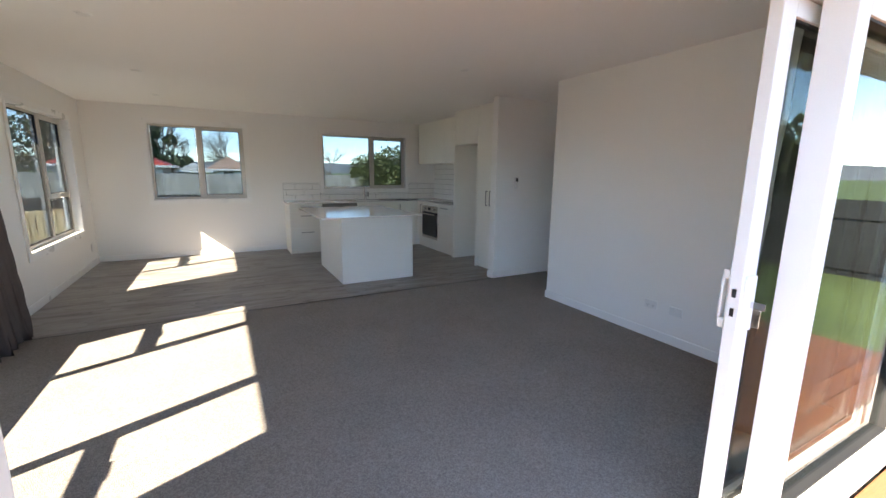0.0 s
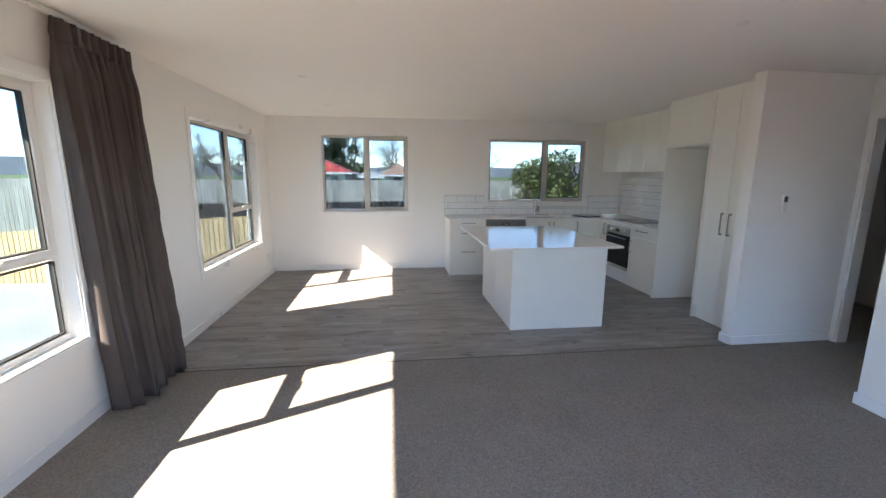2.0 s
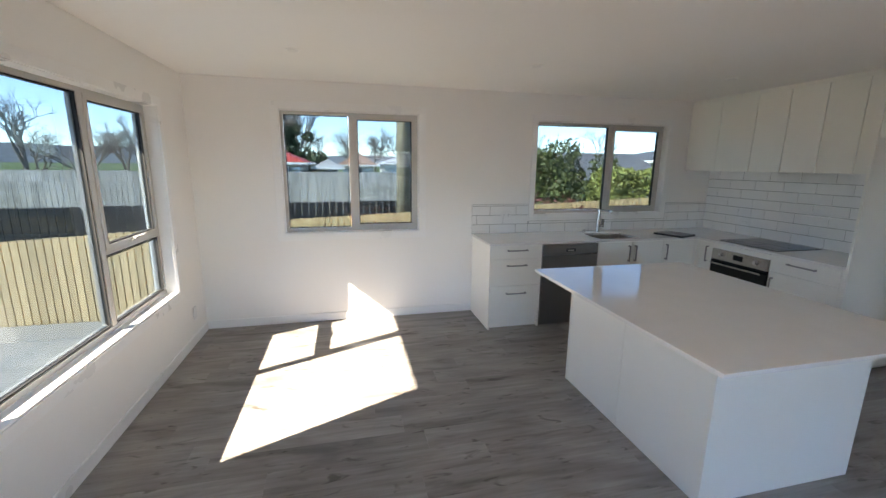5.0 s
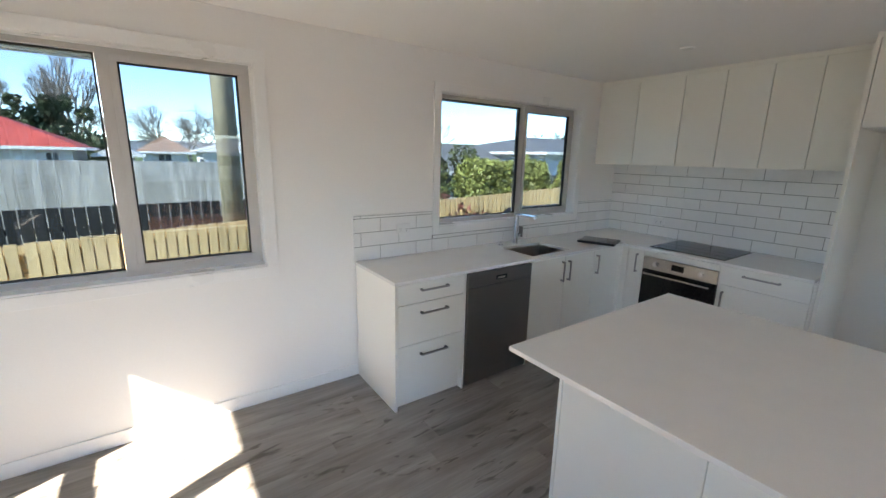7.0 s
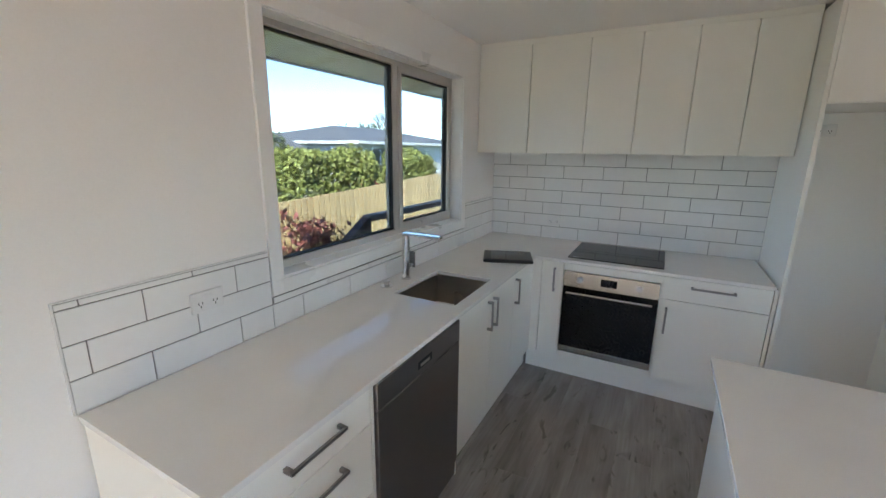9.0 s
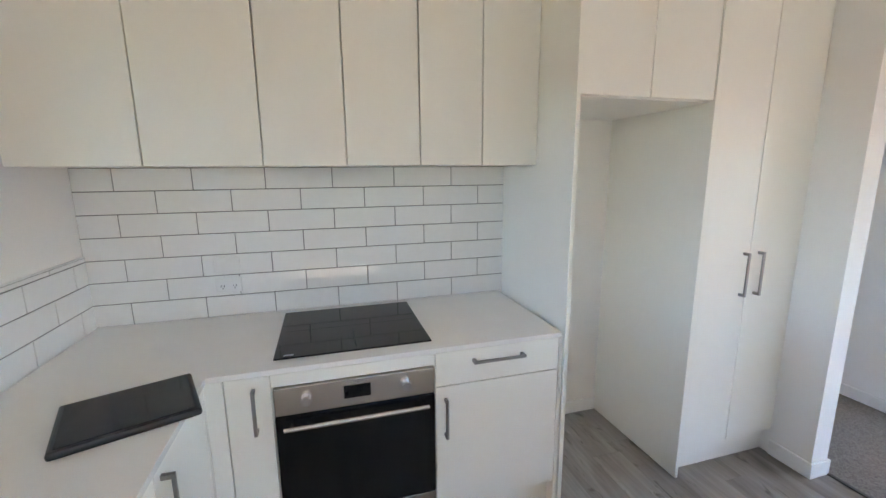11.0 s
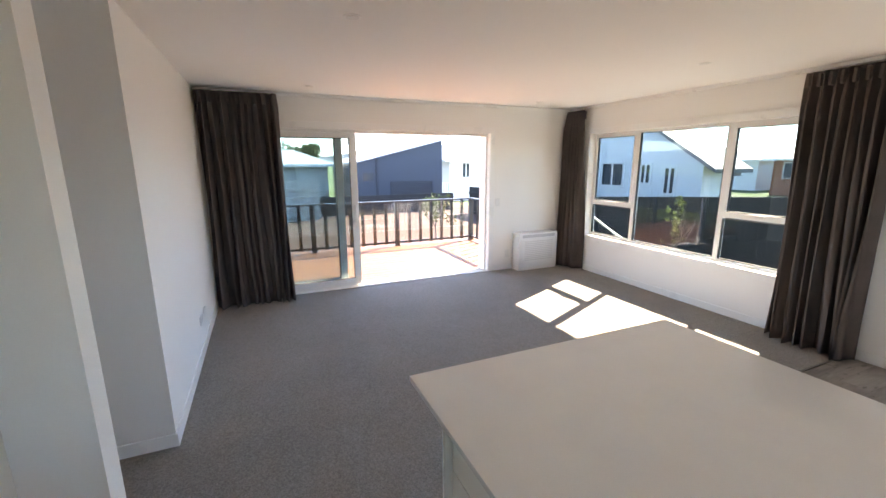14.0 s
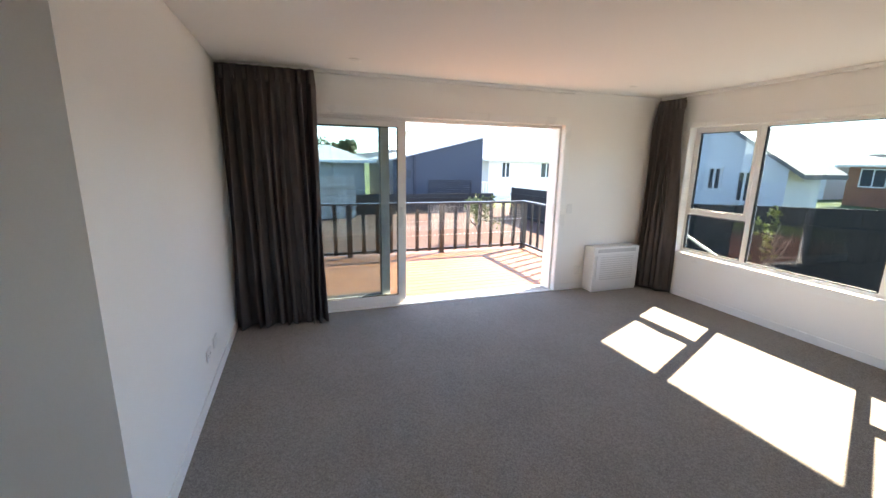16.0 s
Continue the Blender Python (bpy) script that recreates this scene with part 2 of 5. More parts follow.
LEAFDARK = mat("leaf_dark", (0.035, 0.06, 0.022), 0.7, var=0.4, big=2.5, fine=9, bump=0.0)
LEAFRED = mat("leaf_maroon", (0.17, 0.05, 0.045), 0.7, var=0.4, big=2.5, fine=9, bump=0.0)
LEAFYEL = mat("leaf_olive", (0.23, 0.25, 0.07), 0.6, var=0.45, big=2.5, fine=9, bump=0.0)
CARRED = mat("car_paint", (0.36, 0.02, 0.03), 0.25, var=0.03, bump=0.0, coat=0.5)
SCREW = mat("screw_head", (0.8, 0.8, 0.8), 0.4, 0.3, var=0.02, bump=0.0)


# ---- mesh helpers ----
def add_box(bm, x0, x1, y0, y1, z0, z1):
    xs, ys, zs = sorted((x0, x1)), sorted((y0, y1)), sorted((z0, z1))
    v = [bm.verts.new((x, y, z)) for z in zs for y in ys for x in xs]
    for f in ((0, 2, 3, 1), (4, 5, 7, 6), (0, 1, 5, 4), (2, 6, 7, 3), (0, 4, 6, 2), (1, 3, 7, 5)):
        bm.faces.new([v[i] for i in f])


def add_tube(bm, a, b, r0, r1=None, sides=16, caps=True):
    r1 = r0 if r1 is None else r1
    a, b = Vector(a), Vector(b)
    q = (b - a).to_track_quat("Z", "Y")
    ring = []
    for p, r in ((a, r0), (b, r1)):
        ring.append([bm.verts.new(p + q @ Vector((r * math.cos(2 * math.pi * i / sides), r * math.sin(2 * math.pi * i / sides), 0))) for i in range(sides)])
    for i in range(sides):
        j = (i + 1) % sides
        bm.faces.new((ring[0][i], ring[0][j], ring[1][j], ring[1][i]))
    if caps:
        bm.faces.new(ring[0][::-1])
        bm.faces.new(ring[1])


def finish(bm, name, material, parent=None, bevel=0.0, smooth=False):
    me = bpy.data.meshes.new(name)
    bmesh.ops.recalc_face_normals(bm, faces=bm.faces)
    bm.to_mesh(me)
    bm.free()
    me.materials.append(material)
    if smooth:
        me.shade_smooth()
    ob = new(name, me)
    if parent:
        ob.parent = parent
    if bevel:
        mod = ob.modifiers.new("edge", "BEVEL")
        mod.width, mod.segments, mod.limit_method = bevel, 2, "ANGLE"
    return ob


def boxes(name, material, spans, parent=None, bevel=0.0):
    bm = bmesh.new()
    for s in spans:
        add_box(bm, *s)
    return finish(bm, name, material, parent, bevel)


def tubes(name, material, runs, parent=None, sides=16, smooth=True):
    bm = bmesh.new()
    for a, b, r in runs:
        add_tube(bm, a, b, r, sides=sides)
    ob = finish(bm, name, material, parent)
    if smooth:
        ob.data.shade_smooth()
        mod = ob.modifiers.new("split", "EDGE_SPLIT")
        mod.split_angle = radians(40)
    return ob


def thing(name, label, category, group="", at=(0, 0, 0)):
    e = new(name)
    e.location = at
    return tagged(e, label, category, group)


def structure(ob, label, category=""):
    return tagged(ob, label, category or ob.name.split("_")[0], kind="structure")


def wall_with_holes(name, axis, p0, p1, a0, a1, z0, z1, holes, material):
    """A wall whose thickness runs p0..p1 on the other axis; holes are (a0, a1, z0, z1)."""
    us = sorted({a0, a1, *[h[0] for h in holes], *[h[1] for h in holes]})
    bm = bmesh.new()
    for u0, u1 in zip(us, us[1:]):
        cuts = sorted((h[2], h[3]) for h in holes if h[0] <= u0 and h[1] >= u1)
        z = z0
        for c0, c1 in cuts + [(z1, z1)]:
            if c0 > z:
                if axis == "x":
                    add_box(bm, u0, u1, p0, p1, z, c0)
                else:
                    add_box(bm, p0, p1, u0, u1, z, c0)
            z = c1
    return finish(bm, name, material)


# ---- plan ----
XW, YN, XE, YS, XK, H = -1.04, 8.23, 3.965, 1.10, 4.78, 2.40
YV = 4.745
W1 = (-0.25, 1.105, 0.935, 2.135)
W2 = (2.42, 4.105, 1.085, 2.118)
W3 = (5.775, 7.645, 0.555, 2.055)
W4 = (1.575, 4.185, 0.53, 2.02)
SL = (0.36, 3.80, 0.0, 2.02)
GROUND = -0.75

structure(wall_with_holes("wall_north", "x", YN, YN + 0.17, -1.21, 6.6, -0.45, 2.398, [W1, W2], WALL), "white painted plaster wall with two windows", "wall")
structure(wall_with_holes("wall_west", "y", XW - 0.17, XW, 0.93, YN, -0.45, 2.398, [W3, W4], WALL), "white painted plaster wall with two large windows", "wall")
structure(wall_with_holes("wall_south", "x", YS - 0.17, YS, XW, 6.6, -0.45, 2.398, [SL], WALL), "white painted plaster wall with sliding door opening", "wall")
structure(boxes("wall_east", WALL, [(XE, XE + 0.115, YS, 3.64, 0, 2.398), (XE, 4.95, 3.64, 3.757, 0, 2.398)]), "plain white plaster wall beside hall entrance", "wall")
structure(boxes("wall_stub", WALL, [(3.908, 4.95, 4.757, 4.872, 0, 2.398)]), "short white plaster wall beside the pantry", "wall")
structure(boxes("wall_kitchen", WALL, [(XK, XK + 0.115, 4.872, YN, 0, 2.398)]), "white plaster wall behind kitchen cabinets", "wall")
structure(wall_with_holes("wall_hall", "y", 4.95, 5.06, 3.52, 4.872, 0, 2.398, [(3.90, 4.70, 0.0, 2.03)], WALL), "white wall with open doorway to dark hall", "wall")
structure(boxes("wall_outer", WALL, [(6.6, 6.75, 0.93, 8.40, -0.45, 2.398)]), "plain closing wall of the hall", "wall")
structure(boxes("ceiling", CEIL, [(-1.21, 6.75, 0.93, 8.40, 2.40, 2.46)]), "flat white painted ceiling with downlights", "ceiling")
structure(boxes("floor_base", CONCRETE, [(-1.2, 6.6, 0.94, 8.39, -0.2, -0.012)]), "concrete slab under the floor coverings", "floor")
carpet = structure(boxes("floor_carpet", CARPET, [(XW, XE, YS - 0.05, YV, -0.012, 0.006), (XE, 6.6, 3.757, 4.757, -0.012, 0.006)]), "grey brown loop pile carpet", "carpet")
structure(boxes("trim_carpet_edge", mat("edge_strip", (0.10, 0.092, 0.085), 0.6, bump=0.0), [(XW, 3.908, YV - 0.004, YV + 0.012, 0.0, 0.008)]), "thin dark strip between carpet and vinyl", "trim")
structure(boxes("soffit", TRIM, [(-1.86, -1.21, -0.1, 9.55, 2.36, 2.385), (-1.21, 7.4, 8.40, 9.55, 2.27, 2.295), (-1.21, 7.4, -0.1, 0.93, 2.36, 2.385)]), "white painted eaves lining", "soffit")
structure(boxes("fascia", TRIM, [(-1.89, -1.86, -0.13, 9.58, 2.345, 2.52), (-1.86, 7.4, 9.55, 9.58, 2.255, 2.52), (-1.86, 7.4, -0.13, -0.1, 2.345, 2.52)]), "white fascia board along the eaves", "fascia")


def roof_mesh(x0, x1, y0, y1, z0, z1, ridge_in, parent=None, material=None, name="roof"):
    bm = bmesh.new()
    b = [bm.verts.new(p) for p in ((x0, y0, z0), (x1, y0, z0), (x1, y1, z0), (x0, y1, z0))]
    if x1 - x0 >= y1 - y0:
        t = [bm.verts.new(p) for p in ((x0 + ridge_in, (y0 + y1) / 2, z1), (x1 - ridge_in, (y0 + y1) / 2, z1))]
        fs = ((b[0], b[1], t[1], t[0]), (b[2], b[3], t[0], t[1]), (b[3], b[0], t[0]), (b[1], b[2], t[1]))
    else:
        t = [bm.verts.new(p) for p in (((x0 + x1) / 2, y0 + ridge_in, z1), ((x0 + x1) / 2, y1 - ridge_in, z1))]
        fs = ((b[0], b[1], t[0]), (b[1], b[2], t[1], t[0]), (b[2], b[3], t[1]), (b[3], b[0], t[0], t[1]))
    for f in fs:
        bm.faces.new(f)
    bm.faces.new(b[::-1])
    return finish(bm, name, material, parent)


structure(roof_mesh(-1.89, 7.43, -0.13, 9.58, 2.52, 4.2, 4.5, material=GREYROOF, name="roof_own"), "grey hipped roof over the house", "roof")

# skirting boards
SK = []
SK += [(XW, XW + 0.012, YS + 0.012, YN - 0.012, 0.0, 0.085), (XW + 0.012, 1.70, YN - 0.012, YN, 0.0, 0.085)]
SK += [(XW + 0.012, 0.284, YS, YS + 0.012, 0.0, 0.085), (XE - 0.012, XE, YS, 3.757, 0.0, 0.085), (XE - 0.012, 4.95, 3.757, 3.769, 0.0, 0.085)]
SK += [(3.896, 4.95, 4.745, 4.757, 0.0, 0.085), (3.896, 3.908, 4.757, 4.872, 0.0, 0.085), (3.896, 4.11, 4.872, 4.884, 0.0, 0.085), (XK - 0.012, XK, 5.535, 6.205, 0.0, 0.085)]
structure(boxes("baseboard", TRIM, SK, bevel=0.003), "low white painted skirting boards", "baseboard")


# ---- windows ----
def surround(name, axis, p, o, inward, w, sides="lrtb"):
    """Architrave and reveal lining round an opening o on the wall face p; inward is the way into the room."""
    a0, a1, z0, z1 = o
    t = 0.014 * inward
    sp = []
    sp.append((a0 - w, a1 + w, z1, z1 + w, p, p + t))
    if "b" in sides:
        sp.append((a0 - w, a1 + w, z0 - w, z0, p, p + t))
    zb = z0 if "b" in sides else 0.0
    sp.append((a0 - w, a0, zb, z1, p, p + t))
    sp.append((a1, a1 + w, zb, z1, p, p + t))
    d = -0.085 * inward
    e = 0.006
    sp.append((a0, a0 + e, zb, z1, p, p + d))
    sp.append((a1 - e, a1, zb, z1, p, p + d))
    sp.append((a0 + e, a1 - e, z1 - e, z1, p, p + d))
    if "b" in sides:
        sp.append((a0 + e, a1 - e, z0, z0 + 0.012, p + t * 0.5, p + d))
    if axis == "x":
        spans = [(s[0], s[1], s[4], s[5], s[2], s[3]) for s in sp]
    else:
        spans = [(s[4], s[5], s[0], s[1], s[2], s[3]) for s in sp]
    return structure(boxes(name, TRIM, spans, bevel=0.002), "white painted timber architrave and window reveal", "architrave")


def put_span(axis, u0, u1, z0, z1, p0, p1):
    return (u0, u1, p0, p1, z0, z1) if axis == "x" else (p0, p1, u0, u1, z0, z1)


def window(name, axis, p, out, o, mullions, sashes, material, label):
    """p: wall's inner face; out: +1 or -1, the way outside. mullions: places; sashes: (u0, u1, z0, z1, opens)."""
    a0, a1, z0, z1 = o
    f0, f1 = p + out * 0.085, p + out * 0.145
    root = structure(new(name), label, "window")
    fw = 0.032
    zb = z0 + 0.012
    sp = [(a0, a1, zb, zb + fw), (a0, a1, z1 - fw, z1), (a0, a0 + fw, zb + fw, z1 - fw), (a1 - fw, a1, zb + fw, z1 - fw)]
    sp += [(m - 0.026, m + 0.026, zb + fw, z1 - fw) for m in mullions]
    for u0, u1, s0, s1, opens in sashes:
        if s0 > zb + 0.1:
            sp.append((u0, u1, s0 - 0.028, s0 + 0.02))
    boxes("frame", material, [put_span(axis, *s, f0, f1) for s in sp], root, 0.002)
    for u0, u1, s0, s1, opens in sashes:
        g = 0.008
        w = 0.034 if opens else 0.004
        if opens:
            y0, y1 = p + out * 0.078, p + out * 0.128
            sp = [(u0, u1, s0, s0 + w), (u0, u1, s1 - w, s1), (u0, u0 + w, s0 + w, s1 - w), (u1 - w, u1, s0 + w, s1 - w)]
            boxes("sash", material, [put_span(axis, *s, y0, y1) for s in sp], root, 0.002)
            c = (u0 + u1) / 2
            sp = [(c - 0.09, c + 0.09, s0 + 0.004, s0 + 0.02), (c - 0.035, c + 0.11, s0 + 0.02, s0 + 0.032)]
            boxes("latch", material, [put_span(axis, *s, p + out * 0.058, p + out * 0.08) for s in sp], root, 0.002)
        sp = [(u0 + w, u1 - w, s0 + w, s0 + w + g), (u0 + w, u1 - w, s1 - w - g, s1 - w), (u0 + w, u0 + w + g, s0 + w + g, s1 - w - g), (u1 - w - g, u1 - w, s0 + w + g, s1 - w - g)]
        boxes("gasket", RUBBER, [put_span(axis, *s, p + out * 0.09, p + out * 0.118) for s in sp], root)
        pane = boxes("pane", GLASS if material is ALU_G else GLASS_PALE, [put_span(axis, u0 + w, u1 - w, s0 + w, s1 - w, p + out * 0.100, p + out * 0.108)], root)
        pane.visible_shadow = False
    return root


surround("trim_window_1", "x", YN, W1, -1, 0.068)
surround("trim_window_2", "x", YN, W2, -1, 0.062)
surround("trim_window_3", "y", XW, W3, 1, 0.065)
surround("trim_window_4", "y", XW, W4, 1, 0.065)
fw = 0.032
z0, z1 = W1[2] + 0.044, W1[3] - fw
window("window_1", "x", YN, 1, W1, [0.425], [(-0.218, 0.399, z0, z1, False), (0.451, 1.073, z0, z1, True)], ALU_G, "silver aluminium window with one opening sash")
z0, z1 = W2[2] + 0.044, W2[3] - fw
window("window_2", "x", YN, 1, W2, [3.385], [(2.452, 3.359, z0, z1, False), (3.411, 4.073, z0, z1, True)], ALU_G, "silver aluminium kitchen window with opening sash")
z0, z1 = W3[2] + 0.044, W3[3] - fw
window("window_3", "y", XW, -1, W3, [6.85], [(5.807, 6.824, z0, z1, False), (6.876, 7.613, 1.08, z1, True), (6.876, 7.613, z0, 1.045, False)], ALU_G, "aluminium window with awning sash over fixed light")
z0, z1 = W4[2] + 0.044, W4[3] - fw
window("window_4", "y", XW, -1, W4, [2.335, 3.49], [(1.607, 2.309, 1.04, z1, True), (1.607, 2.309, z0, 1.005, False), (2.361, 3.464, z0, z1, False), (3.516, 4.153, 1.06, z1, True), (3.516, 4.153, z0, 1.025, False)], ALU_W, "wide white aluminium window with two awning sashes")

# sliding door
surround("trim_door_1", "x", YS, SL, 1, 0.075, "lrt")
slider = structure(new("door_1"), "white aluminium sliding glass door standing open", "sliding door")
a0, a1, _, z1 = SL
boxes("frame", ALU_W, [(a0, a0 + 0.03, 0.86, 1.035, 0.0, z1), (a1 - 0.03, a1, 0.86, 1.035, 0.0, z1), (a0 + 0.03, a1 - 0.03, 0.86, 1.035, z1 - 0.035, z1)], slider, 0.002)
boxes("sill", ALU_W, [(a0 + 0.03, a1 - 0.03, 0.83, 1.06, -0.045, 0.004), (a0 + 0.03, a1 - 0.03, 0.937, 0.943, 0.004, 0.018), (a0 + 0.03, a1 - 0.03, 1.002, 1.008, 0.004, 0.018), (a0 + 0.03, a1 - 0.03, 1.05, 1.06, 0.004, 0.022)], slider, 0.002)
boxes("threshold", TRIM, [(a0, a1, 1.06, 1.10, -0.02, 0.016)], slider, 0.002)


def door_panel(name, x0, x1, y0, y1, stile_l):
    zb, zt = 0.02, z1 - 0.04
    sp = [(x0, x0 + stile_l, y0, y1, zb, zt), (x1 - 0.07, x1, y0, y1, zb, zt), (x0 + stile_l, x1 - 0.07, y0, y1, zb, zb + 0.09), (x0 + stile_l, x1 - 0.07, y0, y1, zt - 0.06, zt)]
    leaf = boxes(name, ALU_W, sp, slider, 0.003)
    pane = boxes("pane", GLASS_DOOR, [(x0 + stile_l, x1 - 0.07, (y0 + y1) / 2 - 0.004, (y0 + y1) / 2 + 0.004, zb + 0.09, zt - 0.06)], leaf)
    pane.visible_shadow = False
    u, v = x0 + stile_l, x1 - 0.07
    boxes("gasket", RUBBER, [(u, u + 0.008, y0 + 0.01, y1 - 0.01, zb + 0.09, zt - 0.06), (v - 0.008, v, y0 + 0.01, y1 - 0.01, zb + 0.09, zt - 0.06), (u + 0.008, v - 0.008, y0 + 0.01, y1 - 0.01, zb + 0.09, zb + 0.098), (u + 0.008, v - 0.008, y0 + 0.01, y1 - 0.01, zt - 0.068, zt - 0.06)], leaf)
    return leaf


sliding = door_panel("sliding_leaf", 2.255, 3.72, 0.985, 1.027, 0.085)
fixed = door_panel("fixed_leaf", 2.42, 3.765, 0.862, 0.955, 0.09)
# pull plates on both faces of the sliding leaf, and the keys
boxes("handle", ALU_W, [(2.272, 2.318, 1.027, 1.039, 0.86, 1.10), (2.278, 2.312, 1.039, 1.062, 0.87, 0.905), (2.278, 2.312, 1.039, 1.062, 1.055, 1.09), (2.282, 2.308, 1.056, 1.068, 0.905, 1.055), (2.27, 2.322, 0.970, 0.985, 0.88, 1.08)], sliding, 0.004)
boxes("latch", BLACK, [(2.251, 2.2545, 1.0, 1.012, 0.93, 0.96), (2.251, 2.2545, 1.0, 1.012, 1.0, 1.03)], sliding)
boxes("keys", CHROME, [(2.295, 2.299, 0.925, 0.97, 0.965, 0.99), (2.292, 2.296, 0.935, 0.96, 0.90, 0.965)], sliding, 0.001)
boxes("latch", ALU_W, [(0.389, 0.396, 0.985, 1.02, 0.93, 1.10)], slider, 0.002)

# doorway of the hall
structure(boxes("trim_door_2", TRIM, [(4.936, 4.95, 3.84, 3.90, 0.0, 2.09), (4.936, 4.95, 4.70, 4.744, 0.0, 2.09), (4.936, 4.95, 3.90, 4.70, 2.03, 2.09), (4.95, 5.06, 3.90, 3.915, 0, 2.03), (4.95, 5.06, 4.685, 4.70, 0, 2.03)], bevel=0.002), "white painted architrave round the hall doorway", "architrave")


# ---- curtains ----
def curtain(name, label, width, height, folds, flare, seed, m, lean, drift=0.0):
    rnd = random.Random(seed)
    nu, nv = folds * 10, 36
    ph = [rnd.uniform(-1.1, 1.1) for _ in range(folds + 2)]
    am = [rnd.uniform(0.35, 1.4) for _ in range(folds + 2)]
    bm = bmesh.new()
    grid = []
    for j in range(nv + 1):
        v = j / nv
        z = height * (1 - v)
        row = []
        for i in range(nu + 1):
            u = i / nu
            f = u * folds
            k = int(f)
            f += (0.12 + 0.25 * v) * math.sin(5.3 * u + seed) + (0.08 + 0.10 * v) * math.sin(13.1 * u + 2 * seed + 2 * v)
            a = am[k] * (1 - (u * folds - k)) + am[k + 1] * (u * folds - k)
            p = ph[k] * (1 - (u * folds - k)) + ph[k + 1] * (u * folds - k)
            head = min(v / 0.06, 1.0)
            pinch = 1 - 0.5 * math.exp(-((v - 0.06) / 0.035) ** 2)
            d = (0.016 + 0.042 * head * pinch + 0.02 * v) * a
            y = d * math.sin(2 * math.pi * f + p * v * 3.2) + 0.012 * math.sin(4 * math.pi * f + 3 * v + seed) * v
            x = drift * v + u * width * (1 + flare * v ** 1.6) + 0.014 * math.sin(4 * math.pi * f + p) * head + 0.012 * v * math.sin(7 * u + 4 * v)
            row.append(bm.verts.new((x, y + 0.02 * v * math.sin(3 * u + seed) - lean * v ** 1.5, z + (0.008 * math.sin(2 * math.pi * f) if j == nv else 0))))
        grid.append(row)
    for j in range(nv):
        for i in range(nu):
            bm.faces.new((grid[j][i], grid[j + 1][i], grid[j + 1][i + 1], grid[j][i + 1]))
    root = thing(name, label, "curtain", "curtains in the living room")
    root.matrix_world = m
    cloth = finish(bm, "drape", CURTAIN, root, smooth=True)
    mod = cloth.modifiers.new("thick", "SOLIDIFY")
    mod.thickness = 0.006
    # stitched heading tape with pinch pleats
    for k in range(folds):
        x = (k + 0.5) / folds * width
        boxes("pleat", CURTAIN, [(x - 0.012, x + 0.012, -0.052, 0.03, height - 0.125, height - 0.02)], root, 0.006)
    return root


curtain("curtain", "dark grey pleated curtain drawn beside wide window", 0.61, 2.335, 8, 0.06, 3, pose(-0.955, 4.16, 0.015, 0, 0, 90), 0.06, 0.055)
curtain("curtain", "dark grey pleated curtain bunched in the corner", 0.36, 2.335, 6, 0.2, 5, pose(-0.94, 1.19, 0.015, 0, 0, 90), 0.02)
curtain("curtain", "dark grey pleated curtain drawn beside sliding door", 0.79, 2.35, 9, 0.04, 9, pose(3.945, 1.235, 0.012, 0, 0, 180), 0.03)
for nm, s in (("curtain_rail", (-1.015, -0.985, 1.15, 4.86, 2.366, 2.398)), ("curtain_rail", (0.16, 3.93, 1.115, 1.145, 2.366, 2.398))):
    tagged(boxes(nm, TRIM, [s], bevel=0.003), "white ceiling-mounted metal curtain track", "curtain rail", "curtain tracks")


# ---- kitchen ----
def pull(parent, x, y, z, way, vertical, length=0.16):
    """A square bow handle; way: the axis that it stands out along, as a unit vector (dx, dy)."""
    dx, dy = way
    sp = []
    h = length / 2
    lx, ly, lz = (0, 0, 1) if vertical else ((0, 1, 0) if dx else (1, 0, 0))
    def span(c0, c1, d0, d1, w):
        px, py = abs(dy), abs(dx)
        xs = [x + lx * c0 + dx * d0, x + lx * c1 + dx * d1]
        ys = [y + ly * c0 + dy * d0, y + ly * c1 + dy * d1]
        zs = [z + lz * c0, z + lz * c1]
        if not lx and not dx:
            xs = [x - w, x + w]
        if not ly and not dy:
            ys = [y - w, y + w]
        if not lz:
            zs = [z - w, z + w]
        return (*xs, *ys, *zs)
    sp.append(span(-h, h, 0.024, 0.033, 0.006))
    sp.append(span(-h, -h + 0.014, 0.0, 0.0238, 0.0065))
    sp.append(span(h - 0.014, h, 0.0, 0.0238, 0.0065))
    return boxes("handle", NICKEL, sp, parent, 0.0015)


BT = 0.888   # bench top
YF = 7.632   # fronts of the sink run
XF = 4.112   # fronts of the oven run
KICK = 0.145
G = 0.0023


def front_y(parent, x0, x1, z0, z1, name="door"):
    return boxes(name, CAB, [(x0 + G, x1 - G, YF, YF + 0.017, z0 + G, z1 - G)], parent, 0.0012)


def front_x(parent, y0, y1, z0, z1, name="door", x=XF):
    return boxes(name, CAB, [(x, x + 0.017, y0 + G, y1 - G, z0 + G, z1 - G)], parent, 0.0012)


SINK = (2.95, 3.425, 7.685, 8.045)
bench = thing("kitchen_bench", "white stone L-shaped kitchen benchtop with undermount sink cutout", "benchtop")
s = SINK
boxes("benchtop", STONE, [(1.692, s[0], YF - 0.014, 8.217, BT - 0.02, BT), (s[1], XF - 0.014, YF - 0.014, 8.217, BT - 0.02, BT), (s[0], s[1], YF - 0.014, s[2], BT - 0.02, BT), (s[0], s[1], s[3], 8.217, BT - 0.02, BT), (XF - 0.014, XK - 0.013, 6.247, 8.217, BT - 0.02, BT)], bench)

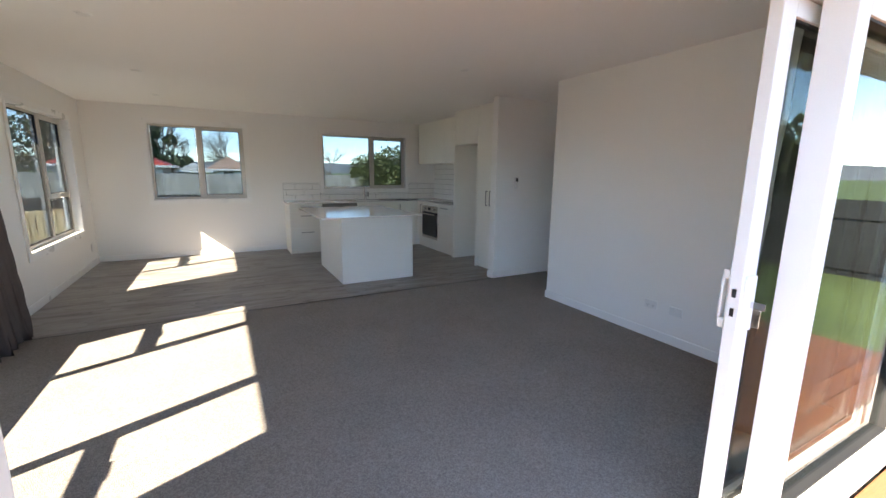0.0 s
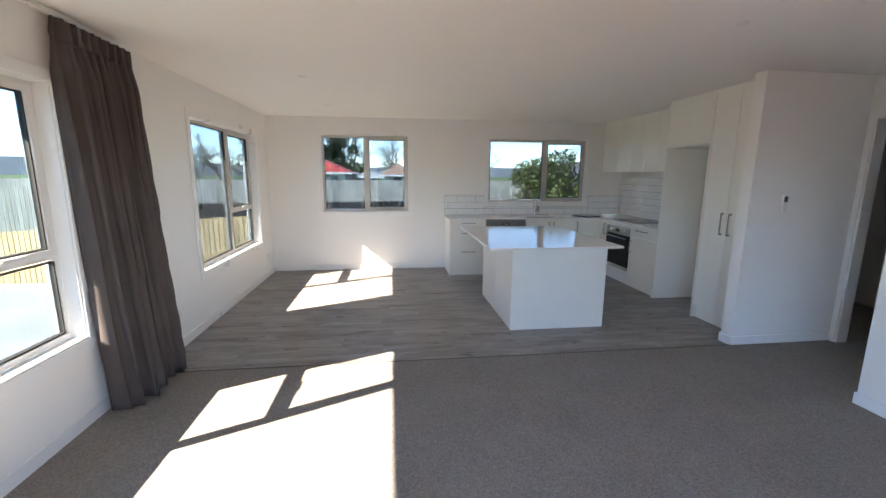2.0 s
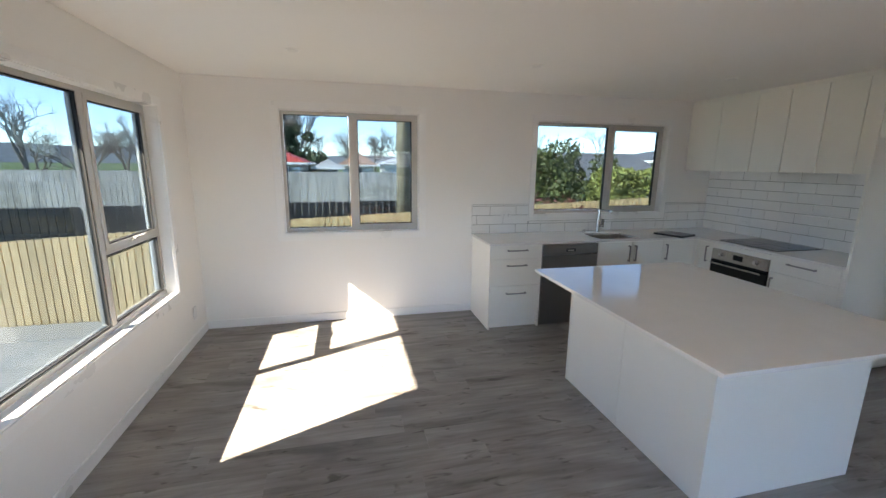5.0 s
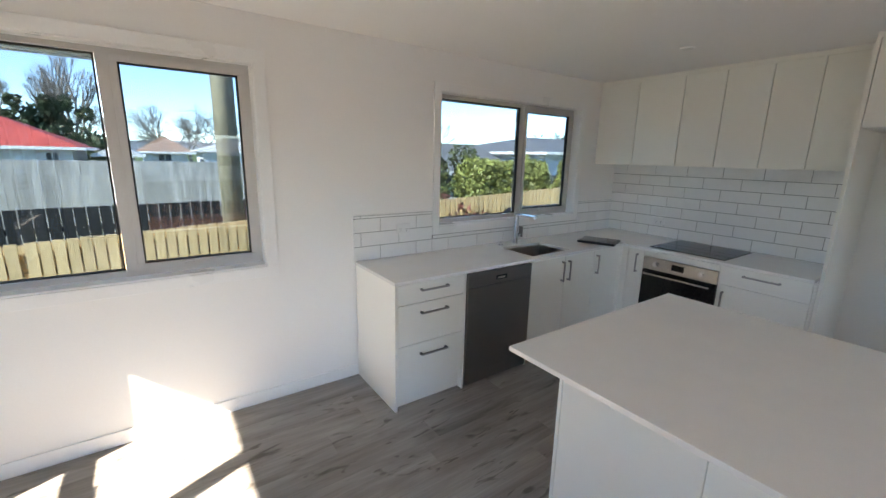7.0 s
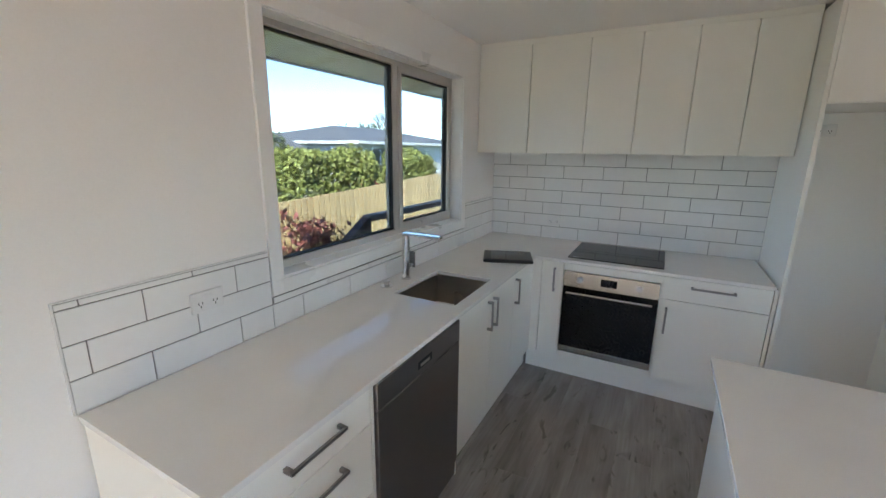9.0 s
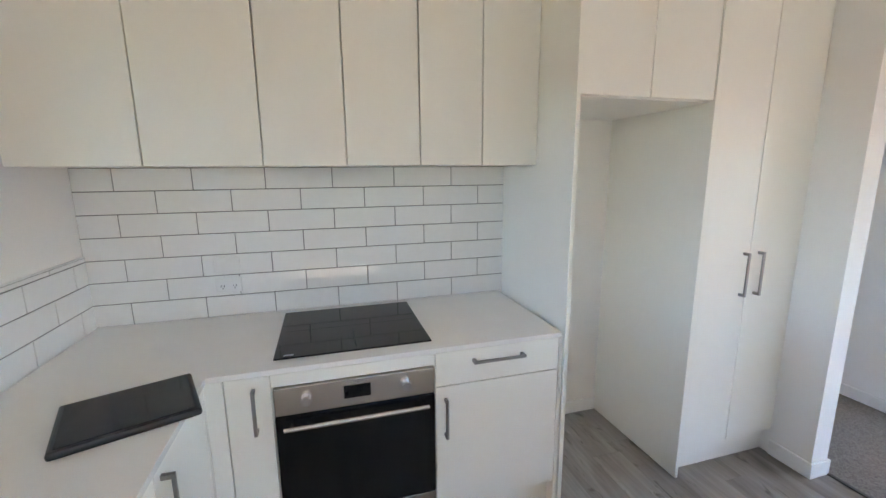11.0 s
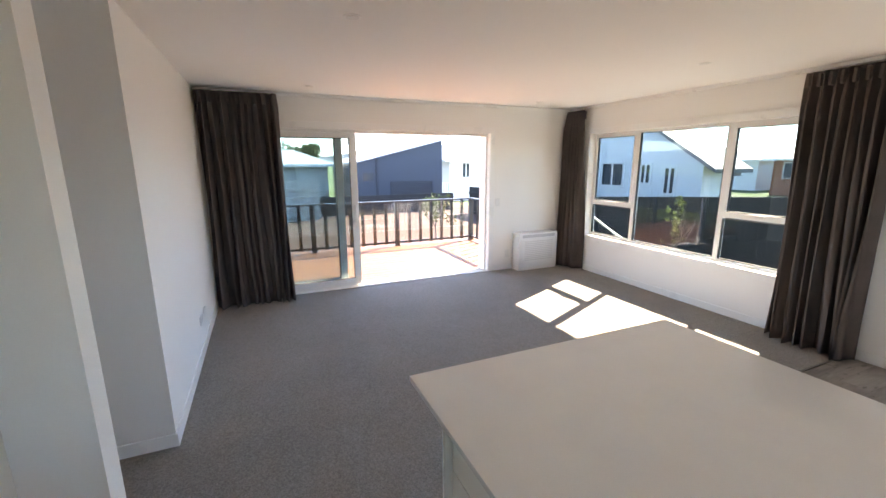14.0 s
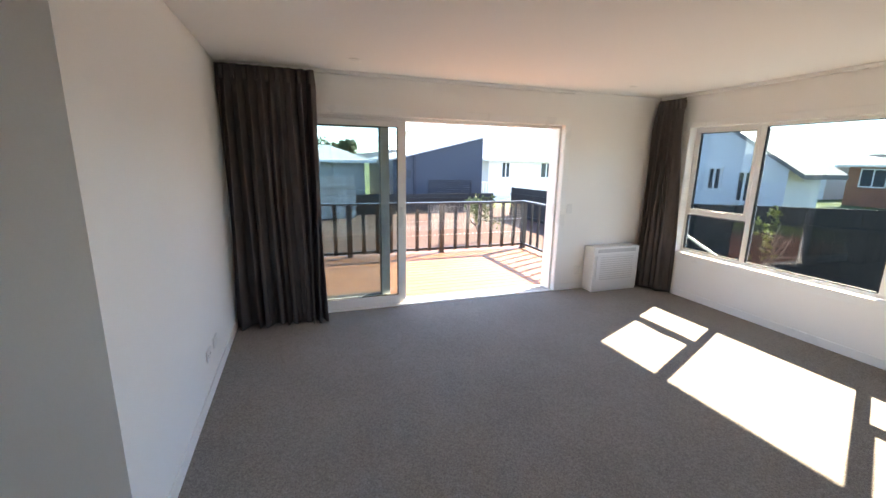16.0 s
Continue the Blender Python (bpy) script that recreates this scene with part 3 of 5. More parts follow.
cab1 = thing("drawer_cabinet", "white three-drawer kitchen cabinet beside the dishwasher", "cabinet")
boxes("body", CAB, [(1.700, 1.717, YF, 8.216, 0, BT - 0.021), (1.719, 2.235, YF + 0.02, 8.216, KICK, BT - 0.022), (2.237, 2.252, YF, 8.216, 0, BT - 0.021)], cab1, 0.001)
boxes("kickboard", CAB, [(1.719, 2.235, YF + 0.05, YF + 0.066, 0, KICK - 0.002)], cab1)
for za, zb, zh in ((0.726, BT - 0.026, 0.815), (0.45, 0.726, 0.662), (0.17, 0.45, 0.375)):
    d = front_y(cab1, 1.718, 2.236, za, zb, "drawer_front")
    pull(d, 1.985, YF, zh, (0, -1), False, 0.21)

dw = thing("dishwasher", "dark stainless steel dishwasher under the bench", "dishwasher")
boxes("body", BLACK, [(2.262, 2.874, YF + 0.03, 8.2, 0.02, 0.862)], dw)
door = boxes("door", DARKSTEEL, [(2.258, 2.878, YF - 0.012, YF + 0.028, 0.10, 0.752)], dw, 0.003)
boxes("control_panel", DARKSTEEL, [(2.258, 2.878, YF - 0.012, YF + 0.028, 0.756, 0.858)], dw, 0.003)
boxes("grip", BLACK, [(2.515, 2.622, YF - 0.0135, YF - 0.010, 0.782, 0.815)], dw, 0.002)
boxes("badge", ALU_G, [(2.53, 2.60, YF - 0.0150, YF - 0.0137, 0.79, 0.802)], dw)
boxes("kickboard", DARKSTEEL, [(2.258, 2.878, YF + 0.0, YF + 0.018, 0.012, 0.096)], dw)

cab2 = thing("sink_cabinet", "white kitchen cabinet with doors under the sink", "cabinet")
boxes("side_panel", CAB, [(2.880, 2.893, YF, 8.216, 0, BT - 0.021)], cab2, 0.001)
boxes("body", CAB, [(2.895, XF + 0.02, YF + 0.02, YF + 0.03, KICK, BT - 0.022)], cab2, 0.001)
boxes("kickboard", CAB, [(2.895, XF + 0.06, YF + 0.05, YF + 0.066, 0, KICK - 0.002)], cab2)
for xa, xb, xh in ((2.894, 3.29, 3.252), (3.29, 3.68, 3.33), (3.68, 4.085, 3.718)):
    d = front_y(cab2, xa, xb, KICK + 0.005, BT - 0.026)
    pull(d, xh, YF, 0.737, (0, -1), True, 0.17)
boxes("filler", CAB, [(4.087, XF + 0.017, YF, YF + 0.017, KICK + 0.005, BT - 0.028)], cab2)
boxes("filler", CAB, [(XF, XF + 0.017, 7.572, YF - 0.001, KICK + 0.005, BT - 0.028)], cab2)

cab3 = thing("oven_cabinet", "white kitchen cabinet run with oven housing and drawer", "cabinet")
boxes("body", CAB, [(XF, XF + 0.6, 6.230, 6.246, 0, BT - 0.021), (XF + 0.02, 4.76, 6.248, 6.80, KICK, KICK + 0.016), (XF + 0.02, 4.76, 6.80, 6.815, KICK, BT - 0.022), (XF + 0.02, 4.76, 7.415, 7.43, KICK, BT - 0.022), (XF + 0.02, XF + 0.03, 7.43, 7.60, KICK, BT - 0.022), (XF + 0.02, XF + 0.03, 6.248, 6.80, KICK, BT - 0.022)], cab3)
boxes("kickboard", CAB, [(XF + 0.05, XF + 0.066, 6.248, 7.66, 0, KICK - 0.002)], cab3)
pull(front_x(cab3, 7.417, 7.57, KICK + 0.005, BT - 0.026), XF, 7.475, 0.735, (-1, 0), True, 0.17)
pull(front_x(cab3, 6.248, 6.807, 0.714, BT - 0.026, "drawer_front"), XF, 6.535, 0.812, (-1, 0), False, 0.23)
pull(front_x(cab3, 6.248, 6.807, KICK + 0.005, 0.714), XF, 6.765, 0.578, (-1, 0), True, 0.17)
boxes("filler", CAB, [(XF, XF + 0.017, 6.809, 7.415, 0.813, BT - 0.028)], cab3)
boxes("filler", CAB, [(XF, XF + 0.017, 6.809, 7.415, KICK + 0.005, 0.205)], cab3)

ov = thing("oven", "built-in black glass oven with stainless trim", "oven")
boxes("body", BLACK, [(XF + 0.022, 4.65, 6.82, 7.41, 0.21, 0.80)], ov)
boxes("fascia", STEEL, [(XF - 0.012, XF + 0.02, 6.813, 7.411, 0.702, 0.809)], ov, 0.002)
od = boxes("door", BLACKGLASS, [(XF - 0.014, XF + 0.02, 6.813, 7.411, 0.258, 0.697)], ov, 0.003)
boxes("lower_trim", STEEL, [(XF - 0.014, XF + 0.02, 6.813, 7.411, 0.207, 0.254)], ov, 0.002)
boxes("display", BLACKGLASS, [(XF - 0.0145, XF - 0.011, 7.065, 7.165, 0.735, 0.785)], ov)
tubes("handle", STEEL, [((XF - 0.052, 6.845, 0.668), (XF - 0.052, 7.38, 0.668), 0.009), ((XF - 0.052, 6.87, 0.668), (XF - 0.012, 6.87, 0.668), 0.006), ((XF - 0.052, 7.355, 0.668), (XF - 0.012, 7.355, 0.668), 0.006)], od)
for y in (6.93, 7.30):
    tubes("knob", CHROME, [((XF - 0.038, y, 0.758), (XF - 0.012, y, 0.758), 0.017), ((XF - 0.016, y, 0.758), (XF - 0.0125, y, 0.758), 0.024)], ov)

hob = thing("cooktop", "black glass cooktop set on the white benchtop", "cooktop")
boxes("glass", BLACKGLASS, [(4.17, 4.705, 6.805, 7.41, BT + 0.0005, BT + 0.007)], hob, 0.002)
RINGS = mat("hob_marking", (0.06, 0.06, 0.065), 0.2, var=0.05, bump=0.0)
sp = [(4.17 + 0.03, 4.69, 7.104, 7.107, BT + 0.0072, BT + 0.0076), (4.44, 4.443, 6.83, 7.39, BT + 0.0072, BT + 0.0076)]
boxes("markings", RINGS, sp, hob)
boxes("controls", SCREW, [(4.185, 4.197, 7.34, 7.375, BT + 0.0072, BT + 0.0076)], hob)

sink = thing("sink", "undermount stainless steel sink in the bench", "sink")
s = SINK
zb = BT - 0.20
bm = bmesh.new()
add_box(bm, s[0] - 0.012, s[0] + 0.001, s[2], s[3], zb, BT - 0.021)
add_box(bm, s[1] - 0.001, s[1] + 0.012, s[2], s[3], zb, BT - 0.021)
add_box(bm, s[0] - 0.012, s[1] + 0.012, s[2] - 0.012, s[2] + 0.001, zb, BT - 0.021)
add_box(bm, s[0] - 0.012, s[1] + 0.012, s[3] - 0.001, s[3] + 0.012, zb, BT - 0.021)
add_box(bm, s[0] - 0.012, s[1] + 0.012, s[2] - 0.012, s[3] + 0.012, zb - 0.012, zb)
finish(bm, "bowl", STEEL, sink)
cx, cy = (s[0] + s[1]) / 2, 7.87
tubes("waste", CHROME, [((cx, cy, zb), (cx, cy, zb + 0.004), 0.055), ((cx, cy, zb + 0.004), (cx, cy, zb + 0.012), 0.034)], sink, 28)

tap = thing("kitchen_tap", "tall chrome kitchen mixer tap behind sink", "tap")
tx, ty = 3.19, 8.12
tubes("body", CHROME, [((tx, ty, BT + 0.0002), (tx, ty, BT + 0.012), 0.029), ((tx, ty, BT + 0.012), (tx, ty, BT + 0.255), 0.021)], tap, 28)
boxes("spout", CHROME, [(tx - 0.018, tx + 0.024, ty - 0.225, ty + 0.018, BT + 0.2555, BT + 0.272)], tap, 0.004)
tubes("aerator", CHROME, [((tx + 0.003, ty - 0.205, BT + 0.2555), (tx + 0.003, ty - 0.205, BT + 0.243), 0.011)], tap)
tubes("cartridge", CHROME, [((tx + 0.021, ty, BT + 0.075), (tx + 0.055, ty, BT + 0.075), 0.017)], tap)
boxes("lever", DARKSTEEL, [(tx + 0.056, tx + 0.066, ty - 0.022, ty + 0.022, BT + 0.055, BT + 0.15)], tap, 0.004)
pw = thing("waste_control", "round chrome sink waste control knob on bench", "sink control")
tubes("base", CHROME, [((3.02, 8.135, BT + 0.0002), (3.02, 8.135, BT + 0.006), 0.033), ((3.02, 8.135, BT + 0.006), (3.02, 8.135, BT + 0.028), 0.014), ((3.02, 8.135, BT + 0.028), (3.02, 8.135, BT + 0.032), 0.02)], pw, 28)

# thin black folded device like a tablet, modelled as a flat slab
folio = thing("cutting_board", "thin black folded device lying on the white benchtop", "board")
folio.matrix_world = pose(3.93, 7.768, BT + 0.0004, 0, 0, 21)
boxes("board", BLACK, [(-0.137, 0.137, -0.166, 0.166, 0, 0.022)], folio, 0.008)
boxes("groove", BLACKGLASS, [(-0.122, 0.122, -0.151, 0.151, 0.0222, 0.0232)], folio)

# tall units and overhead cabinets
tall = thing("tall_cabinet", "tall white fridge alcove and overhead doors", "cabinet")
boxes("side_panel", CAB, [(4.105, XK - 0.001, 6.205, 6.225, 0, 2.365)], tall, 0.001)
boxes("side_panel", CAB, [(4.105, XK - 0.001, 5.515, 5.533, 0, 2.365)], tall, 0.001)
boxes("body", CAB, [(XF + 0.02, XK - 0.002, 5.534, 6.204, 1.862, 1.88)], tall)
boxes("top_panel", CAB, [(XF + 0.035, XK - 0.002, 5.534, 6.204, 2.33, 2.362)], tall)
front_x(tall, 5.534, 5.869, 1.864, 2.365)
front_x(tall, 5.869, 6.204, 1.864, 2.365)

pantry = thing("pantry_cabinet", "tall white two-door pantry with metal handles", "cabinet")
boxes("body", CAB, [(XF + 0.05, XK - 0.002, 4.90, 5.513, KICK, 2.36)], pantry)
boxes("kickboard", CAB, [(XF + 0.05, XF + 0.066, 4.876, 5.513, 0, KICK - 0.002)], pantry)
boxes("filler", CAB, [(XF + 0.004, XF + 0.02, 4.874, 4.908, KICK, 2.365)], pantry)
pull(front_x(pantry, 5.207, 5.513, KICK + 0.004, 2.365), XF, 5.245, 1.065, (-1, 0), True, 0.22)
pull(front_x(pantry, 4.91, 5.207, KICK + 0.004, 2.365), XF, 5.15, 1.065, (-1, 0), True, 0.22)

XU = 4.40
uc = thing("wall_cabinets", "row of cream white handleless overhead cabinets", "cabinet")
boxes("body", CAB, [(XU + 0.05, XK - 0.001, 6.227, 8.228, 1.600, 2.36)], uc)
ys = [8.228, 7.82, 7.412, 7.095, 6.785, 6.50, 6.227]
for ya, yb in zip(ys[1:], ys):
    front_x(uc, ya + 0.0005, yb - 0.0005, 1.597, 2.362, "door", XU)
boxes("scribe", CAB, [(XU + 0.012, XU + 0.03, 6.227, 8.228, 2.363, 2.399), (XF + 0.012, XF + 0.03, 4.874, 6.225, 2.366, 2.399)], uc)

# island
isl = thing("kitchen_island", "white kitchen island with overhanging stone top", "kitchen island")
boxes("benchtop", STONE, [(1.69, 2.968, 5.06, 6.64, BT - 0.02, BT)], isl, 0.0015)
IZ = BT - 0.0205
boxes("end_panel", CAB, [(1.985, 2.962, 5.335, 5.352, 0, IZ)], isl, 0.001)
boxes("end_panel", CAB, [(1.985, 2.962, 6.585, 6.602, 0, IZ)], isl, 0.001)
boxes("back_panel", CAB, [(1.988, 2.004, 5.354, 5.983, 0, IZ)], isl, 0.001)
boxes("back_panel", CAB, [(1.988, 2.004, 5.987, 6.583, 0, IZ)], isl, 0.001)
boxes("body", CAB, [(2.006, 2.92, 5.354, 6.583, KICK, IZ)], isl)
boxes("kickboard", CAB, [(2.87, 2.886, 5.354, 6.583, 0, KICK - 0.002)], isl)
for ya, yb in ((5.354, 5.97), (5.97, 6.583)):
    for za, zb2 in ((0.726, BT - 0.026), (0.45, 0.726), (KICK + 0.004, 0.45)):
        d = boxes("drawer_front", CAB, [(2.922, 2.939, ya + G, yb - G, za + G, zb2 - G)], isl, 0.0012)


# ---- fittings ----
def plate(label, m, w, h, holes, group="", kind_name="power_outlet"):
    root = thing(kind_name, label, "light switch" if kind_name == "light_switch" else "power outlet", group)
    root.matrix_world = m
    boxes("plate", PLASTIC, [(-w / 2, w / 2, -0.010, -0.0005, -h / 2, h / 2)], root, 0.003)
    sp = []
    for cx, cz in holes:
        sp += [(cx - 0.008, cx - 0.005, -0.0108, -0.0102, cz, cz + 0.008), (cx + 0.005, cx + 0.008, -0.0108, -0.0102, cz, cz + 0.008), (cx - 0.0015, cx + 0.0015, -0.0108, -0.0102, cz - 0.012, cz - 0.004)]
    for slit in sp:
        boxes("slot", BLACK, [slit], root)
    boxes("rocker", PLASTIC, [(-0.014, -0.004, -0.0135, -0.0102, h / 2 - 0.026, h / 2 - 0.012), (0.004, 0.014, -0.0135, -0.0102, h / 2 - 0.026, h / 2 - 0.012)], root, 0.001)
    return root


T2 = [(-0.026, -0.008), (0.026, -0.008)]
plate("white double power outlet on tiled splashback", pose(XK - 0.0125, 7.66, 1.045, 0, 0, -90), 0.115, 0.073, T2)
plate("white blank plate switch on tiled splashback", pose(XK - 0.0125, 7.66, 1.145, 0, 0, -90), 0.115, 0.073, [])
plate("white double power outlet on tiled splashback", pose(2.085, YN - 0.0125, 1.10), 0.115, 0.073, T2)
plate("white power outlet high in the fridge alcove", pose(XK - 0.001, 6.03, 1.76, 0, 0, -90), 0.115, 0.073, T2)
plate("white wall outlet low on plaster wall", pose(XE - 0.001, 2.44, 0.305, 0, 0, -90), 0.115, 0.073, T2)
plate("white media outlet low on plaster wall", pose(XE - 0.001, 2.21, 0.30, 0, 0, -90), 0.115, 0.073, [])
plate("white light switch beside the sliding door", pose(0.22, YS + 0.001, 1.04, 0, 0, 180), 0.073, 0.115, [], kind_name="light_switch")
plate("white power outlet beside the heat pump", pose(0.03, YS + 0.001, 0.25, 0, 0, 180), 0.073, 0.115, [])
plate("white power outlet low under the window", pose(XW + 0.001, 5.2, 0.30, 0, 0, 90), 0.115, 0.073, T2)
plate("white power outlet low under the window", pose(XW + 0.001, 7.93, 0.28, 0, 0, 90), 0.073, 0.115, [])

th = thing("thermostat", "white wall thermostat with dark display", "thermostat")
boxes("case", PLASTIC, [(4.215, 4.262, 4.735, 4.7565, 1.225, 1.375)], th, 0.004)
boxes("display", BLACK, [(4.221, 4.256, 4.7335, 4.7352, 1.318, 1.366)], th)

hp = thing("heat_pump", "white floor-standing heat pump against the wall", "heat pump")
boxes("case", PLASTIC, [(-0.76, -0.055, 1.113, 1.30, 0.03, 0.575)], hp, 0.012)
boxes("front_panel", PLASTIC, [(-0.72, -0.095, 1.301, 1.314, 0.13, 0.475)], hp, 0.008)
boxes("base", PLASTIC, [(-0.75, -0.065, 1.115, 1.295, 0.0065, 0.029)], hp)
boxes("louvre", mat("louvre_grey", (0.5, 0.5, 0.5), 0.4, bump=0.0), [(-0.70, -0.115, 1.3005, 1.306, 0.505, 0.55)], hp, 0.002)
boxes("grille", mat("grille_grey", (0.62, 0.62, 0.61), 0.5, bump=0.0), [(-0.66, -0.155, 1.3145, 1.317, 0.16 + i * 0.028, 0.172 + i * 0.028) for i in range(11)], hp)

lamp = thing("downlight", "round white recessed downlight, switched off", "downlight", "downlights in the ceiling")
tubes("ring", TRIM, [((0, 0, -0.004), (0, 0, -0.0002), 0.05)], lamp, 28)
tubes("lens", PLASTIC, [((0, 0, -0.007), (0, 0, -0.0042), 0.036)], lamp, 28)
lamp.location = (0.0, 3.9, 2.4)
for x, y in ((0.03, 5.62), (2.85, 3.87), (0.03, 7.15), (1.85, 7.13), (3.68, 7.08), (-0.1, 1.6), (2.84, 1.62)):
    copy_thing(lamp, pose(x, y, 2.4))

# ---- deck ----
DZ = -0.06
deck = structure(new("deck"), "orange-brown timber deck with black railing", "deck")
boxes("joists", BLACKWOOD, [(-0.9 + 0.6 * i, -0.86 + 0.6 * i, -1.8, 0.9, -0.3, DZ - 0.024) for i in range(11)], deck)
boxes("fascia_board", BLACKWOOD, [(-0.92, 5.6, -1.84, -1.815, -0.32, DZ - 0.001)], deck)
boxes("skirt", BLACKWOOD, [(-0.92, 5.6, -1.80, -1.79, GROUND, -0.33)], deck)
rail = thing("deck_railing", "black timber deck railing with clear sheet panels", "railing")
RZ, RY, RX = 0.865, -1.64, -0.78
boxes("top_rail", BLACKWOOD, [(RX - 0.045, 5.4, RY - 0.045, RY + 0.045, RZ - 0.035, RZ), (RX - 0.045, RX + 0.045, RY + 0.045, 0.80, RZ - 0.035, RZ)], rail, 0.004)
boxes("bottom_rail", BLACKWOOD, [(RX, 5.4, RY - 0.02, RY + 0.02, DZ + 0.06, DZ + 0.10), (RX - 0.02, RX + 0.02, RY + 0.045, 0.80, DZ + 0.06, DZ + 0.10)], rail, 0.003)
for x, y in ((RX, RY), (0.92, RY), (2.57, RY), (4.22, RY), (RX, 0.75)):
    boxes("post", BLACKWOOD, [(x - 0.042, x + 0.042, y - 0.042, y + 0.042, DZ + 0.0005, RZ - 0.036), (x - 0.06, x + 0.06, y - 0.06, y + 0.06, DZ + 0.0005, DZ + 0.012)], rail, 0.003)
for x0 in (RX, 0.92, 2.57):
    for i in range(1, 7):
        x = x0 + (1.68 if x0 < 0 else 1.65) * i / 7
        boxes("baluster", BLACKWOOD, [(x - 0.032, x + 0.032, RY + 0.021, RY + 0.039, DZ + 0.045, RZ - 0.036)], rail)
for i in range(1, 10):
    y = RY + 2.39 * i / 10
    boxes("baluster", BLACKWOOD, [(RX - 0.039, RX - 0.021, y - 0.032, y + 0.032, DZ + 0.045, RZ - 0.036)], rail)
sheet = boxes("clear_sheet", CLEAR, [(RX + 0.05, 4.17, RY + 0.0405, RY + 0.0435, DZ + 0.07, RZ - 0.05)], rail)
sheet.visible_shadow = False
bm = bmesh.new()
for k in range(58):
    x = RX + 0.10 + k * 0.083
    for z in (0.28, 0.53):
        add_tube(bm, (x, RY + 0.044, z), (x, RY + 0.048, z), 0.0075, sides=8)
finish(bm, "screws", SCREW, rail)

# ---- ground ----
def sheet_ground(name, x0, x1, y0, y1, z, material, n=1, wob=0.0):
    bm = bmesh.new()
    g = [[bm.verts.new((x0 + (x1 - x0) * i / n, y0 + (y1 - y0) * j / n, z + wob * noise.noise(Vector((i * 0.7, j * 0.7, z))))) for i in range(n + 1)] for j in range(n + 1)]
    for j in range(n):
        for i in range(n):
            bm.faces.new((g[j][i], g[j][i + 1], g[j + 1][i + 1], g[j + 1][i]))
    return finish(bm, name, material)


structure(sheet_ground("ground", -900, 900, -900, 900, GROUND - 0.02, GRASS), "flat grassy ground reaching to the horizon", "ground")
structure(boxes("pavement", CONCRETE, [(-9.0, -1.25, 3.65, 10.83, GROUND - 0.1, GROUND + 0.004), (-4.2, -1.25, 0.0, 3.65, GROUND - 0.1, GROUND + 0.004), (-1.25, 7, 8.5, 9.3, GROUND - 0.1, GROUND + 0.004)]), "pale concrete path beside the house", "path")
structure(boxes("ground_bark", SOIL, [(-9, 6.0, -13.9, -1.86, GROUND - 0.1, GROUND + 0.004), (-9, -4.25, -1.86, 3.0, GROUND - 0.1, GROUND + 0.004)]), "red-brown bark covered garden soil", "soil")


def paling_fence(name, label, ax, ay, bx, by, za, zb, z0, material, pitch, wid, group=""):
    """Posts, rails and one board after another between two points; the top runs from za to zb."""
    root = thing(name, label, "fence", group)
    L = math.hypot(bx - ax, by - ay)
    root.matrix_world = pose(ax, ay, 0, 0, 0, math.degrees(math.atan2(by - ay, bx - ax)))
    n = int(L / pitch)
    rails = bmesh.new()
    for f in (0.2, 0.8):
        v = []
        for x in (0, L):
            top = za + (zb - za) * x / L
            z = z0 + (top - z0) * f
            v.append([rails.verts.new((x, y, z + d)) for y, d in ((0.012, -0.04), (0.06, -0.04), (0.06, 0.04), (0.012, 0.04))])
        for i in range(4):
            rails.faces.new((v[0][i], v[0][(i + 1) % 4], v[1][(i + 1) % 4], v[1][i]))
    finish(rails, "rails", material, root)
    if material is PALING:
        back = bmesh.new()
        v = [back.verts.new((x, y, z)) for x, top in ((0, za), (L, zb)) for y, z in ((0.0615, z0), (0.079, z0), (0.079, top - 0.03), (0.0615, top - 0.03))]
        for f in ((0, 1, 2, 3), (7, 6, 5, 4), (0, 4, 5, 1), (1, 5, 6, 2), (2, 6, 7, 3), (3, 7, 4, 0)):
            back.faces.new([v[i] for i in f])
        finish(back, "backing", material, root)
    mesh = None
    rnd = random.Random(len(name) + n)
    if n > 260:
        bm = bmesh.new()
        for i in range(n):
            x = i * pitch
            add_box(bm, x, x + wid, -0.01, 0.011, z0, za + (zb - za) * i / n + rnd.uniform(-0.012, 0.012))
        tagged(finish(bm, "palings", material, root), kind="stuff")
        return root
    for i in range(n):
        if mesh is None:
            bm = bmesh.new()
            add_box(bm, 0, wid, -0.01, 0.011, 0, 1)
            ob = finish(bm, "paling", material, root)
            mesh = ob.data
        else:
            ob = new("paling", mesh)
            ob.parent = root
        top = za + (zb - za) * i / n + rnd.uniform(-0.004, 0.004)
        ob.matrix_basis = pose(i * pitch, 0, z0) @ Matrix.Diagonal((1, 1, top - z0, 1))
    return root


paling_fence("timber_fence", "new pale pine paling fence beside the house", -9.0, 10.85, -0.5, 10.9, 0.2, 0.75, -0.95, PALING, 0.102, 0.086)
paling_fence("timber_fence", "new pale pine paling fence beside the house", -0.5, 10.9, 15.0, 10.95, 0.75, 1.43, -0.95, PALING, 0.102, 0.086)
paling_fence("slatted_fence", "dark slatted fence before a white house", 13.2, 17.0, 19.0, 17.0, 1.0, 1.0, -0.9, BLACKFENCE, 0.14, 0.10)
paling_fence("black_fence", "black stained paling fence of a neighbouring yard", -9.0, 14.2, 4.0, 14.2, 0.62, 0.78, -1.0, BLACKFENCE, 0.16, 0.145)
paling_fence("weathered_fence", "weathered grey paling fence behind the yard", -16.0, 19.0, 6.0, 19.0, 1.0, 1.0, -1.0, OLDPALING, 0.16, 0.15)
